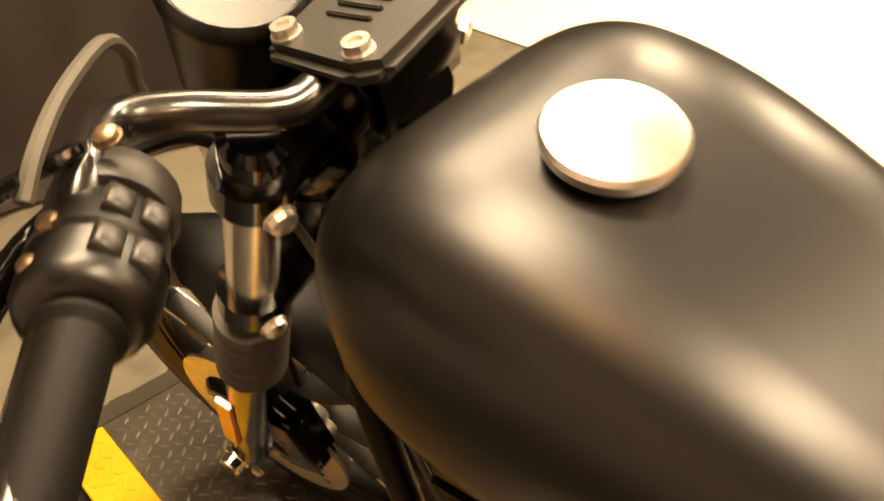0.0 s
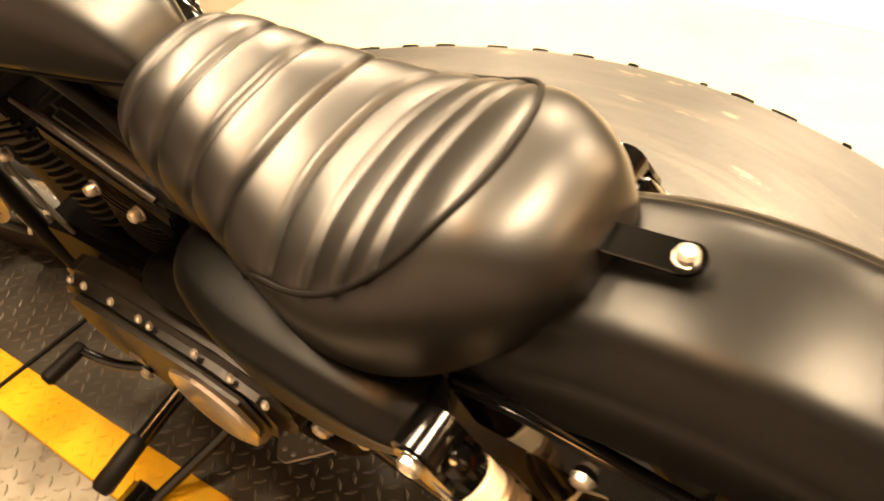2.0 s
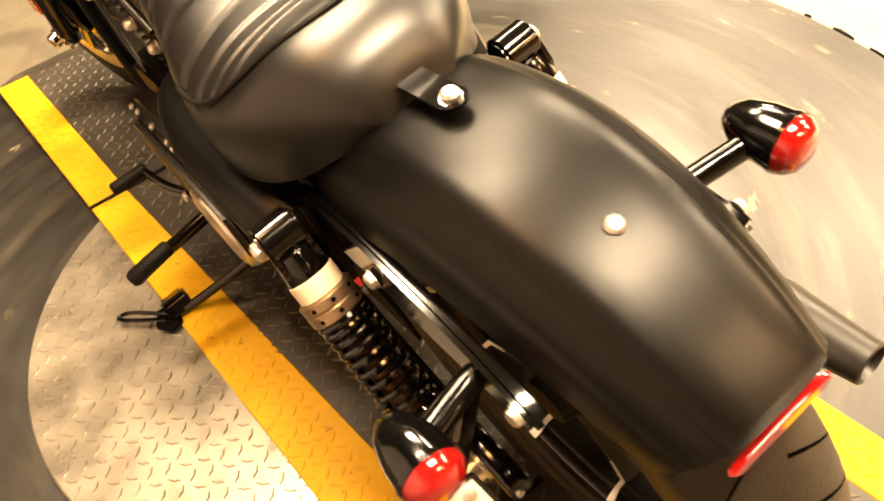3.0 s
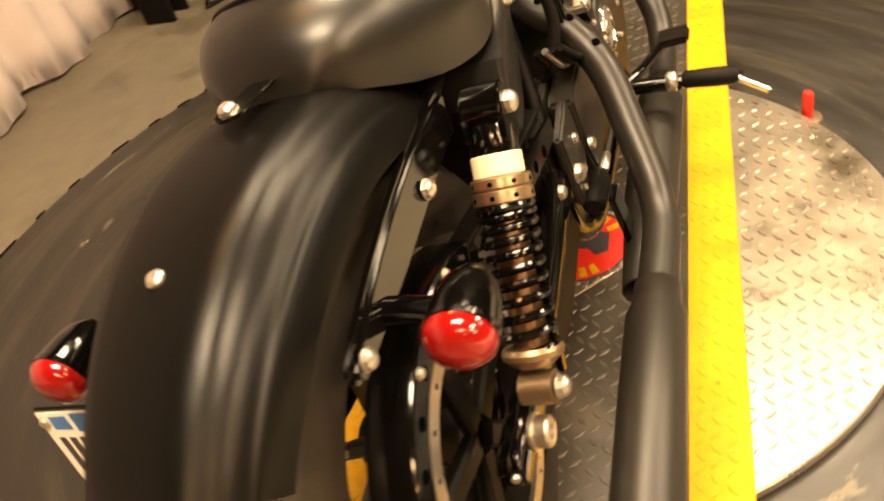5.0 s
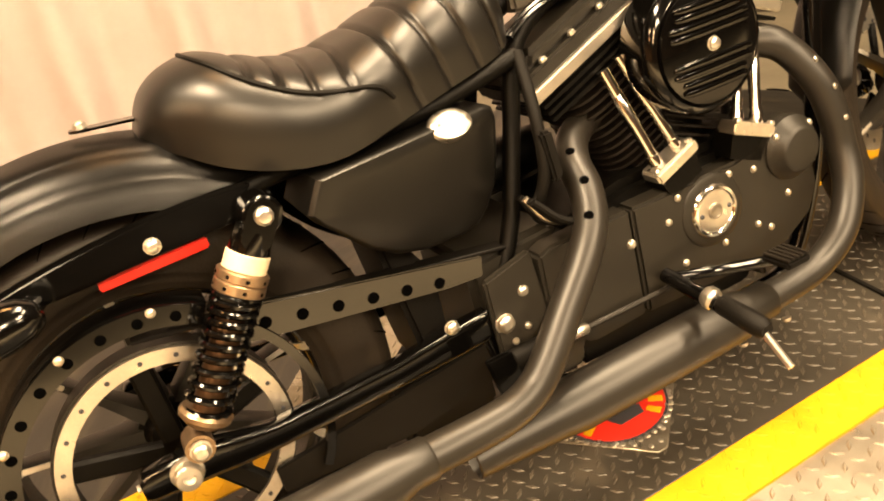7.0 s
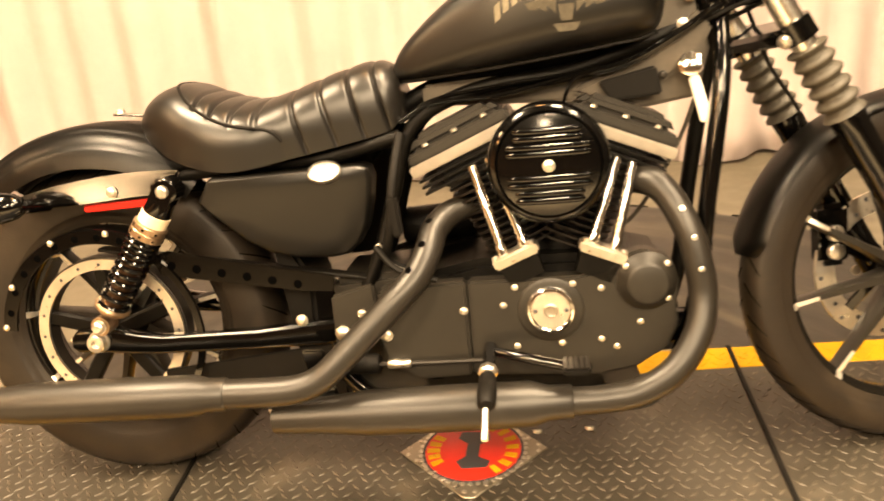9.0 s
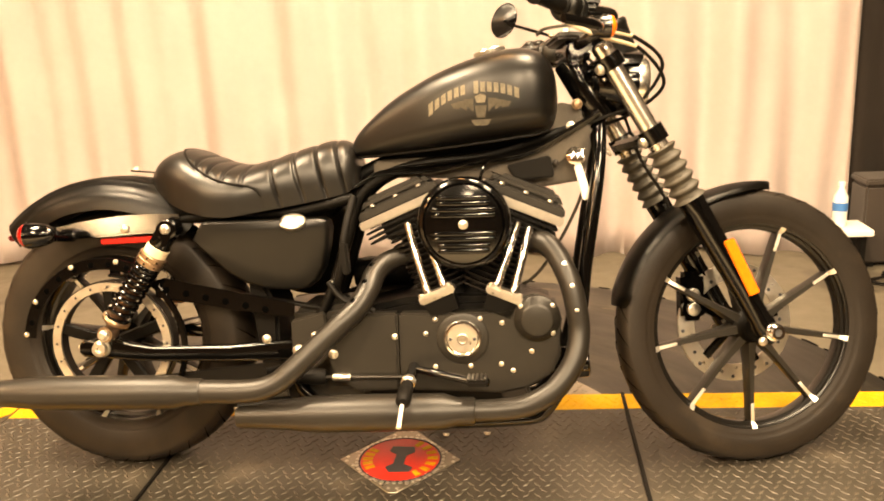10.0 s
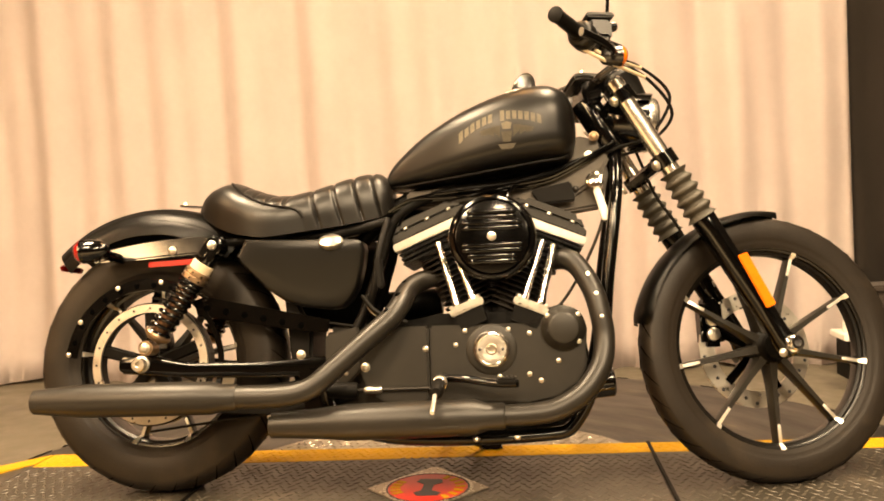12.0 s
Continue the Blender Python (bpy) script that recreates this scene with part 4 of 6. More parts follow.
sub("steering_head", lathe([(-0.07, 0.034), (-0.065, 0.036), (0.085, 0.036), (0.09, 0.034)], (1.14, 0, 0.875), AXIS_D, 24), "gloss")
frame_tube([(1.15, 0, 0.85), (1.06, 0, 0.79), (0.9, 0, 0.765), (0.72, 0, 0.745), (0.60, 0, 0.70), (0.52, 0, 0.62)], 0.02)
for sy in (-1, 1):
    # left downtube gets a duller black that puts in the shade there
    frame_tube(material="gloss" if sy < 0 else "wrinkle", pts=[(1.165, 0.02 * sy, 0.83), (1.155, 0.075 * sy, 0.70), (1.125, 0.095 * sy, 0.50), (1.10, 0.10 * sy, 0.32), (1.04, 0.10 * sy, 0.17), (0.95, 0.10 * sy, 0.135), (0.6, 0.10 * sy, 0.135), (0.47, 0.10 * sy, 0.20), (0.44, 0.1 * sy, 0.30)], r=0.0155)
    frame_tube([(1.10, 0.02 * sy, 0.80), (0.92, 0.04 * sy, 0.745), (0.74, 0.05 * sy, 0.725), (0.62, 0.06 * sy, 0.67), (0.575, 0.07 * sy, 0.55), (0.53, 0.085 * sy, 0.42), (0.46, 0.095 * sy, 0.30)], 0.013)
    frame_tube([(0.60, 0.085 * sy, 0.655), (0.45, 0.085 * sy, 0.628), (0.25, 0.095 * sy, 0.622), (0.14, 0.105 * sy, 0.612)], 0.013)
# gusset plate between the top tube and the steering head
sub("head_gusset", prism([(1.015, 0.800), (1.049, 0.850), (1.078, 0.858), (1.122, 0.848), (1.126, 0.812), (1.108, 0.792), (1.060, 0.774), (1.010, 0.770)], -0.030, -0.022, 0.003), "bracket", label="grey pressed-steel head gusset")
# chromed key switch and horn bracket on the right
ks = sub("ignition_switch", lathe([(-0.02, 0.018), (0.0, 0.021), (0.016, 0.02), (0.02, 0.012)], (1.108, -0.06, 0.735), (-0.2, -1, 0.2), 20), "chrome", label="bright ignition switch")
# white colour replaces the light this silver bracket would reflect
sub("horn_bracket", prism([(1.102, 0.715), (1.118, 0.72), (1.142, 0.642), (1.122, 0.636)], -0.075, -0.06, 0.003), "white", label="silver bracket, its bright shine put in as white")
sub("frame_backbone", prism([(0.64, 0.70), (0.64, 0.738), (0.90, 0.748), (1.06, 0.79), (1.13, 0.825), (1.145, 0.76), (1.125, 0.68), (1.0, 0.662), (0.90, 0.688)], -0.034, 0.034, 0.006), "bracket", label="dark steel frame backbone under the tank")
sub("coil_cover", prism([(0.90, 0.705), (1.06, 0.775), (1.13, 0.83), (1.15, 0.80), (1.12, 0.745), (1.05, 0.70), (0.98, 0.675)], -0.05, 0.05, 0.008), "bracket")
sub("wiring_box", prism([(0.95, 0.72), (1.05, 0.74), (1.06, 0.69), (0.97, 0.685)], -0.065, -0.05, 0.004), "rubber")
for k, (dz, dy) in enumerate(((0.0, 0.0), (-0.009, 0.006), (-0.004, -0.010))):
    sub("wiring", tube([(1.16, -0.05 + dy, 0.835 + dz), (1.09, -0.066 + dy, 0.795 + dz), (1.0, -0.066 + dy, 0.752 + dz), (0.90, -0.060 + dy, 0.737 + dz), (0.78, -0.060 + dy, 0.728 + dz - 0.006 * k), (0.66, -0.066 + dy, 0.712 + dz), (0.60, -0.072 + dy, 0.68)], 0.004, 8, 5), "gloss")
sub("wiring", tube([(0.93, -0.062, 0.738), (0.905, -0.072, 0.725), (0.893, -0.075, 0.70), (0.89, -0.07, 0.68)], 0.0035, 8, 5), "gloss")
for p in ((1.062, 0.722), (1.02, 0.700), (0.985, 0.690)):
    bolt("bracket_bolt", (p[0], -0.05, p[1]), (0, -1, 0), 0.007, bike, "iron")
bolt("frame_bolt", (1.097, -0.055, 0.804), (0, -1, 0), 0.009, bike)
bolt("frame_bolt", (1.112, -0.045, 0.852), (0, -1, 0), 0.011, bike, "copper")

# fuel tank
TANK_TOP = [(0.585, 0.762), (0.60, 0.795), (0.63, 0.828), (0.69, 0.876), (0.763, 0.917), (0.83, 0.946), (0.90, 0.968), (0.96, 0.979), (1.005, 0.978), (1.04, 0.962), (1.062, 0.925), (1.07, 0.87)]
TANK_LOW = [(0.585, 0.752), (0.60, 0.747), (0.65, 0.748), (0.78, 0.758), (0.9, 0.770), (0.98, 0.780), (1.03, 0.787), (1.056, 0.803), (1.066, 0.832), (1.07, 0.86)]
TANK_W = [(0.585, 0.030), (0.60, 0.043), (0.64, 0.062), (0.70, 0.085), (0.78, 0.114), (0.86, 0.134), (0.93, 0.145), (0.99, 0.147), (1.03, 0.138), (1.055, 0.115), (1.067, 0.065), (1.07, 0.03)]


TANK_P = 0.50         # squareness of the tank's shoulders


def tank_ring(x, n=48):
    zt, zb, w = smooth_lerp(TANK_TOP, x), smooth_lerp(TANK_LOW, x), smooth_lerp(TANK_W, x)
    h = zt - zb
    zm = zb + 0.34 * h
    out = []
    for k in range(n):
        a = 2 * math.pi * k / n
        c, s = math.cos(a), math.sin(a)
        y = w * math.copysign(abs(c) ** TANK_P, c)
        if s >= 0:
            z = zm + (zt - zm) * s ** (TANK_P + 0.06)
            z -= 0.004 * math.exp(-(y / 0.012) ** 2) * (1 if 0.66 < x < 1.0 else 0)
        else:
            z = zm - (zm - zb) * abs(s) ** 0.62
            y *= 1 - 0.16 * abs(s) ** 1.5
        out.append((x, y, z))
    return out


bm = bmesh.new()
xs = [0.585 + (1.07 - 0.585) * (0.5 - 0.5 * math.cos(math.pi * k / 44)) for k in range(45)]
skin(bm, [tank_ring(x) for x in xs])
tank = sub("fuel_tank", bm, "denim", label="matte black peanut fuel tank", smooth=60)
for sy in (-1, 1):
    pts = []
    for k in range(24):
        x = 0.60 + k * (1.045 - 0.60) / 23
        zb, w = smooth_lerp(TANK_LOW, x), smooth_lerp(TANK_W, x)
        pts.append((x, sy * w * 0.74, zb + 0.002))
    part("tank_seam", tube(pts, 0.0035, 6, 2), "wrinkle", tank)
CAP = (0.917, 0.006, 0.974)
CAPN = (-0.22, 0, 0.975)
cap = part("filler_cap", lathe([(-0.014, 0.030), (0.001, 0.030), (0.002, 0.0365), (0.009, 0.038), (0.012, 0.036), (0.0135, 0.028), (0.0142, 0.005)], CAP, CAPN, 40), "steel", tank, "bright chrome fuel filler cap")
# worn print on both flanks: an arched band of lettering shapes over a spread-wing badge
def on_tank(x, z, sy, lift=0.0012):
    zt, zb, w = smooth_lerp(TANK_TOP, x), smooth_lerp(TANK_LOW, x), smooth_lerp(TANK_W, x)
    zm = zb + 0.34 * (zt - zb)
    s = min(0.98, max(0.0, (z - zm) / (zt - zm))) ** (1 / (TANK_P + 0.06)) if z > zm else 0.0
    return Vector((x, sy * (w * math.sqrt(max(0.0, 1 - s * s)) ** TANK_P + lift), z))


def print_line(x):
    """The arch along which the printed letters stand."""
    return 0.892 - (0.047 * ((x - 0.90) / 0.118) ** 2 if x < 0.90 else 0.018 * ((x - 0.90) / 0.085) ** 2)


def printed(poly, sy, material, name, label=""):
    bm = bmesh.new()
    skin(bm, [[on_tank(x, z, sy, l) for x, z in poly] for l in (-0.0015, 0.0005)])
    return part(name, bm, material, tank, label, smooth=0)


for sy in (-1,):
    for k in range(14):
        if k == 6:
            continue
        x = 0.783 + k * 0.0146
        big = 0.0135 if k in (0, 7) else 0.0105
        z0, z1 = print_line(x), print_line(x + 0.010)
        printed([(x, z0 - big), (x + 0.0102, z1 - big), (x + 0.0102, z1 + big), (x, z0 + big)], sy, "decal_pale", "print_bar")
    for e in (-1, 1):
        for q in range(3):
            a, b = 0.016 + 0.015 * q, 0.030 + 0.015 * q
            printed([(0.90 + e * a, 0.868 - 0.003 * q), (0.90 + e * (b + 0.006), 0.866 - 0.004 * q), (0.90 + e * b, 0.852 - 0.002 * q), (0.90 + e * a, 0.838 + 0.004 * q)], sy, "decal", "print_feather")
    printed([(0.887, 0.872), (0.90, 0.877), (0.913, 0.872), (0.909, 0.858), (0.891, 0.858)], sy, "decal_pale", "print_badge", "faded gold badge print")
    printed([(0.887, 0.852), (0.913, 0.852), (0.909, 0.826), (0.891, 0.826)], sy, "decal", "print_badge")
    printed([(0.878, 0.822), (0.922, 0.822), (0.914, 0.809), (0.886, 0.809)], sy, "decal", "print_badge")

# seat
SEAT_T = [(0.10, 0.705), (0.112, 0.735), (0.13, 0.757), (0.16, 0.773), (0.20, 0.778), (0.245, 0.762), (0.30, 0.742), (0.35, 0.738), (0.405, 0.750), (0.46, 0.767), (0.52, 0.783), (0.56, 0.788), (0.585, 0.779), (0.60, 0.755), (0.606, 0.725)]
SEAT_B = [(0.10, 0.702), (0.13, 0.683), (0.18, 0.652), (0.24, 0.631), (0.31, 0.622), (0.40, 0.634), (0.50, 0.650), (0.58, 0.667), (0.606, 0.69)]
SEAT_W = [(0.10, 0.040), (0.115, 0.064), (0.14, 0.093), (0.19, 0.128), (0.26, 0.152), (0.33, 0.154), (0.40, 0.136), (0.47, 0.115), (0.54, 0.102), (0.58, 0.092), (0.60, 0.075), (0.606, 0.055)]
PLEATS = [0.562, 0.515, 0.465, 0.415, 0.367, 0.325, 0.288, 0.255]


PIPE = [(0.398, 84), (0.385, 76), (0.362, 68), (0.325, 62), (0.285, 57), (0.250, 51), (0.222, 42), (0.203, 30), (0.190, 15), (0.186, 0)]
pipe_xa = spline(PIPE, 6)


def seat_point(x, a):
    zt, zb, w = smooth_lerp(SEAT_T, x), smooth_lerp(SEAT_B, x), smooth_lerp(SEAT_W, x)
    c, s = math.cos(a), math.sin(a)
    y = w * math.copysign(abs(s) ** 0.80, s)
    z = zb + (zt - zb) * max(c, 0.0) ** 0.56
    y *= 1 - 0.05 * (1 - max(c, 0.0)) ** 5
    return y, z, zt


def pipe_angle(x):
    """How far down the flank the pleated panel reaches at x."""
    if x > 0.398:
        return 90.0
    return float(np.interp(x, [p[0] for p in pipe_xa[::-1]], [p[1] for p in pipe_xa[::-1]])) if x > 0.186 else -1.0


bm = bmesh.new()
rings = []
nx = 210
for i in range(nx + 1):
    u = 0.10 + 0.506 * i / nx
    fade = min(1.0, (u - 0.10) / 0.05) * min(1.0, (0.606 - u) / 0.03)
    ring_pts = []
    for k in range(61):
        deg = -90 + 180 * k / 60
        a = radians(deg)
        x = u
        for _ in range(4):
            y, z, zt = seat_point(x, a)
            slant = 0.26 * (zt - z) - 0.018 * (y / 0.13) ** 2 * min(1.0, max(0.0, (0.40 - x) / 0.05))
            x = min(0.606, max(0.10, u + fade * (slant - 0.008)))
        y, z, zt = seat_point(x, a)
        d = 0.0
        edge_in = pipe_angle(x) - abs(deg)
        if edge_in > -2:
            gap = min(abs(u - g) for g in PLEATS)
            d = 0.0058 * math.exp(-(gap / 0.0034) ** 2) * (1.0 if u < 0.575 else 0.5)
            d -= 0.0018 * math.sin(min(1.0, gap / 0.021) * math.pi / 2) * min(1.0, max(0.0, edge_in) / 5)
            d *= min(1.0, max(0.0, edge_in + 2) / 4)
        nrm = Vector((0, math.sin(a) * 0.9, max(math.cos(a), 0.15))).normalized()
        wave = 0.0007 * math.sin(37 * x + 23 * y) * math.sin(41 * y + 9 * x)
        ring_pts.append((x, y - nrm.y * (d + wave), z - nrm.z * (d + wave)))
    rings.append(ring_pts)
skin(bm, rings, closed=False)
bm.verts.ensure_lookup_table()
n = len(rings[0])
bm.faces.new([bm.verts[i] for i in range(n)])
bm.faces.new([bm.verts[nx * n + i] for i in range(n)])
bm.faces.new([bm.verts[i * n] for i in range(nx + 1)] + [bm.verts[i * n + n - 1] for i in range(nx, -1, -1)])
seat = sub("seat", bm, "leather", label="black pleated vinyl solo seat", smooth=70)
pip = []
for x, deg in PIPE:
    y, z, _ = seat_point(x, radians(deg))
    pip.append((x, -y - 0.001 * math.sin(radians(deg)), z + 0.001))
part("piping", tube(pip + mirrored(pip[:-1])[::-1], 0.0030, 8, 5), "rubber", seat, "black piping round the seat's rear panel")

# rear mudguard
def fender_ring(a, e=1.0):
    out = []
    # crown, then two stepped bands that lean outwards
    sec = [(-0.1195, 0.076), (-0.1155, 0.058), (-0.110, 0.044), (-0.1065, 0.0395), (-0.1035, 0.0375), (-0.1015, 0.033), (-0.093, 0.0225), (-0.083, 0.0155), (-0.078, 0.0135), (-0.0745, 0.0105),
           (-0.069, 0.0062), (-0.052, 0.0022), (-0.026, 0.0004), (0, 0)]
    sec = sec + [(-y, d) for y, d in sec[-2::-1]]
    for y, d in sec:
        r = 0.398 - d
        out.append((r * math.cos(a), y * e, 0.323 + r * math.sin(a)))
    return out


bm = bmesh.new()
skin(bm, [fender_ring(radians(52 + (133.5 - 52) * k / 60), 0.95 - 0.25 * (k / 60) ** 3) for k in range(61)], closed=False)
bmesh.ops.solidify(bm, geom=bm.faces[:], thickness=0.003)
fender = sub("rear_mudguard", bm, "denim", label="matte black chopped rear mudguard", smooth=50)
bolt("mudguard_bolt", (-0.128, 0, 0.6955), (-0.32, 0, 0.95), 0.0088, fender, "chrome", 0.009)
strap = beam((0.135, 0, 0.722), (0.045, 0, 0.7315), 0.030, 0.0035, up=(0.1, 0, 1))
lathe([(0, 0.015), (0.0035, 0.015)], (0.045, 0, 0.7297), (0.1, 0, 1), 20, bm=strap)
st = part("seat_strap", strap, "gloss", fender, "gloss black seat retaining strap")
bolt("strap_nut", (0.045, 0, 0.733), (-0.1, 0, 1), 0.0092, fender, "chrome", 0.009)
for sy in (-1, 1):
    strut = sub("mudguard_strut", prism([(0.20, 0.630), (0.16, 0.632), (0.12, 0.6325), (0.08, 0.631), (0.04, 0.628), (0.0, 0.624), (-0.04, 0.6185), (-0.08, 0.6115), (-0.115, 0.604), (-0.142, 0.596), (-0.151, 0.588), (-0.142, 0.577), (-0.02, 0.580), (0.10, 0.588), (0.17, 0.590)], 0.112 * sy, 0.128 * sy, 0.005),
                "gloss", label="gloss black mudguard support strut")
    for v in strut.data.vertices:
        v.co.y -= sy * 0.17 * (v.co.z - 0.59)
    bolt("strut_bolt", (0.067, 0.128 * sy, 0.600), (0, sy, 0), 0.0092, strut, "chrome")
    bolt("strut_bolt", (-0.128, 0.128 * sy, 0.590), (0, sy, 0), 0.0088, strut, "chrome")
    part("red_reflector", prism([(-0.005, 0.5765), (0.128, 0.581), (0.128, 0.567), (-0.005, 0.563)], 0.100 * sy, 0.108 * sy, 0.002), "reflector", strut, "long red side reflector")
    # indicators with red lenses on stalks
    ic = Vector((-0.105, 0.207 * sy, 0.597))
    ind = sub("rear_indicator", lathe([(-0.05, 0.006), (-0.046, 0.014), (-0.032, 0.0225), (-0.01, 0.0275), (0.012, 0.029)], ic, (-0.98, 0.03 * sy, -0.05), 28), "gloss", label="gloss black bullet indicator with a red lens")
    part("lens", lathe([(0.012, 0.0285), (0.022, 0.0275), (0.03, 0.021), (0.034, 0.012), (0.035, 0.002)], ic, (-0.98, 0.03 * sy, -0.05), 28), "red", ind, "red domed lens")
    part("lens_rim", lathe([(0.010, 0.0298), (0.015, 0.0298), (0.015, 0.027), (0.010, 0.027)], ic, (-0.98, 0.03 * sy, -0.05), 28, closed=True), "gloss", ind)
    part("stalk", tube([(-0.09, 0.19 * sy, 0.594), (-0.078, 0.15 * sy, 0.588), (-0.07, 0.115 * sy, 0.584)], 0.0125, 14, 4), "gloss", ind)
# red strip under the mudguard's tail
sub("tail_strip", prism([(-0.056, 0.0), (-0.046, 0.006), (0.046, 0.006), (0.056, 0.0), (0.046, -0.010), (-0.046, -0.010)], -0.272, -0.265, 0.002, plane="yz"), "red",
    label="thin red strip along the mudguard's tail").matrix_local = Matrix.Translation((0, 0, 0.578))
# number plate on the left
pl = sub("number_plate", prism([(-0.072, -0.05), (0.072, -0.05), (0.072, 0.05), (-0.072, 0.05)], 0, 0.0015, 0.006, plane="xy"), "white", label="white number plate with a blue sticker")
pl_x = Vector((-0.115, -0.987, 0.115)).normalized()
pl_y = (Vector((0.2, 0.0, 0.98)) - pl_x * pl_x.dot(Vector((0.2, 0.0, 0.98)))).normalized()
pl_z = pl_x.cross(pl_y)
pl.matrix_local = Matrix.Translation((-0.121, 0.250, 0.490)) @ Matrix((pl_x, pl_y, pl_z)).transposed().to_4x4()
part("plate_frame", prism([(-0.076, -0.054), (0.076, -0.054), (0.076, 0.054), (-0.076, 0.054)], -0.004, -0.0006, 0.006, plane="xy"), "gloss", pl)
for k in range(6):
    part("plate_bar", box((-0.056 + k * 0.019, -0.03, 0.0016), (-0.045 + k * 0.019, 0.016, 0.0024), 0), "ink", pl, smooth=0)
part("month_mark", box((-0.050, 0.027, 0.0016), (-0.018, 0.044, 0.0024), 0), "bluetag", pl, smooth=0)
part("year_sticker", box((-0.008, 0.024, 0.0016), (0.032, 0.047, 0.0024), 0), "bluetag", pl, "blue sticker", smooth=0)
for x in (-0.061, 0.061):
    bolt("plate_bolt", (x, 0.037, 0.0016), (0, 0, 1), 0.006, pl)
sub("plate_bracket", beam((-0.03, 0.115, 0.52), (-0.108, 0.22, 0.50), 0.012, 0.03), "gloss")

# shocks
for sy in (-1, 1):
    top, low = Vector((0.190, 0.162 * sy, 0.602)), Vector((0.026, 0.164 * sy, 0.362))
    d = (low - top).normalized()
    L = (low - top).length
    sh = sub("shock_absorber", lathe([(0.05, 0.012), (0.052, 0.018), (0.10, 0.0185), (L - 0.035, 0.0185), (L - 0.03, 0.012)], top, d, 20), "bronze", label="coil-over rear shock absorber")
    part("eye", lathe([(-0.021, 0.019), (-0.019, 0.0235), (0.019, 0.0235), (0.021, 0.019)], top, (0, 1, 0), 22), "gloss", sh)
    cheek = bmesh.new()
    for off in (-0.0195, 0.0195):
        ends = []
        for w in range(16):
            a = 2 * math.pi * w / 16
            ends.append((0.019 * math.cos(a), 0.019 * math.sin(a) + (0.026 if math.sin(a) > 0 else 0.0)))
        flat_side = Vector((0, 1, 0)).cross(d).normalized()
        skin(cheek, [[top + flat_side * u + d * v + Vector((0, y, 0)) for u, v in ends] for y in (off - 0.003, off + 0.003)])
    part("clevis", cheek, "gloss", sh)
    part("shroud", lathe([(0.016, 0.018), (0.020, 0.0225), (0.048, 0.0255), (0.052, 0.023)], top, d, 22), "gloss", sh)
    part("collar", lathe([(0.048, 0.0245), (0.050, 0.0265), (0.070, 0.0265), (0.071, 0.0245)], top, d, 24), "collar", sh, "cream preload collar")
    pc = part("preload_cam", lathe([(0.071, 0.029), (0.073, 0.0315), (0.082, 0.0315), (0.084, 0.0295), (0.086, 0.0315), (0.097, 0.0315), (0.099, 0.029)], top, d, 24), "copper", sh, "bronze preload ring with holes")
    _, e1, e2 = frame_of(d)
    for r0 in (0.078, 0.092):
        for k in range(8):
            w = 2 * math.pi * k / 8
            v = e1 * math.cos(w) + e2 * math.sin(w)
            bolt("cam_hole", top + d * r0 + v * 0.0313, v, 0.0024, sh, "void", 0.0006)
    turns, c0, c1 = 10.5, 0.10, L - 0.04
    pts = []
    for k in range(int(turns * 14) + 1):
        u = k / (turns * 14)
        w = 2 * math.pi * turns * u
        pts.append(top + d * (c0 + (c1 - c0) * (u ** 1.3)) + (e1 * math.cos(w) + e2 * math.sin(w)) * 0.0265)
    part("coil_spring", tube([tuple(p) for p in pts], 0.0048, 8, 1, smooth=False), "gloss", sh, "gloss black coil spring")
    part("lower_seat", lathe([(L - 0.045, 0.03), (L - 0.04, 0.033), (L - 0.034, 0.032), (L - 0.024, 0.02)], top, d, 24), "copper", sh, "bronze spring seat")
    part("lower_eye", lathe([(-0.018, 0.018), (0.018, 0.018)], low, (0, 1, 0), 18), "copper", sh)
    bolt("shock_bolt", top + Vector((0, 0.02 * sy, 0)), (0, sy, 0), 0.0118, sh, "chrome", 0.012)
    bolt("shock_bolt", low + Vector((0, 0.02 * sy, 0)), (0, sy, 0), 0.0118, sh, "chrome", 0.012)
    # swing arm
    arm_bm = bmesh.new()
    rings = []
    for x, z, hh in ((-0.055, 0.321, 0.012), (-0.045, 0.322, 0.022), (0.03, 0.320, 0.025), (0.07, 0.312, 0.021), (0.12, 0.306, 0.018), (0.30, 0.303, 0.019), (0.42, 0.307, 0.024), (0.45, 0.309, 0.022)):
        yc = 0.135 - 0.03 * max(0.0, x) / 0.45
        ring_pts = []
        for w in range(20):
            a = 2 * math.pi * w / 20
            c, q = math.cos(a), math.sin(a)
            ring_pts.append((x, sy * (yc + 0.015 * math.copysign(abs(c) ** 0.4, c)), z + hh * math.copysign(abs(q) ** 0.4, q)))
        rings.append(ring_pts)
    skin(arm_bm, rings)
    arm = sub("swing_arm", arm_bm, "gloss", label="gloss black box-section swing arm", smooth=50)
    nut = part("axle_nut", lathe([(0, 0.021), (0.004, 0.021), (0.005, 0.017), (0.018, 0.017), (0.02, 0.015), (0.02, 0.008), (0.01, 0.007)], (0, 0.148 * sy, 0.323), (0, sy, 0), 20), "steel", arm)
    adj = part("axle_adjuster", tube([(-0.06, 0.14 * sy, 0.325), (-0.02, 0.14 * sy, 0.324)], 0.005, 8, smooth=False), "steel", arm)
    bolt("swing_arm_pivot", (0.466, 0.13 * sy, 0.309), (0, sy, 0), 0.014, arm, "alu")
    bolt("swing_arm_bolt", (0.389, 0.125 * sy, 0.336), (0, sy, 0), 0.010, arm, "alu")

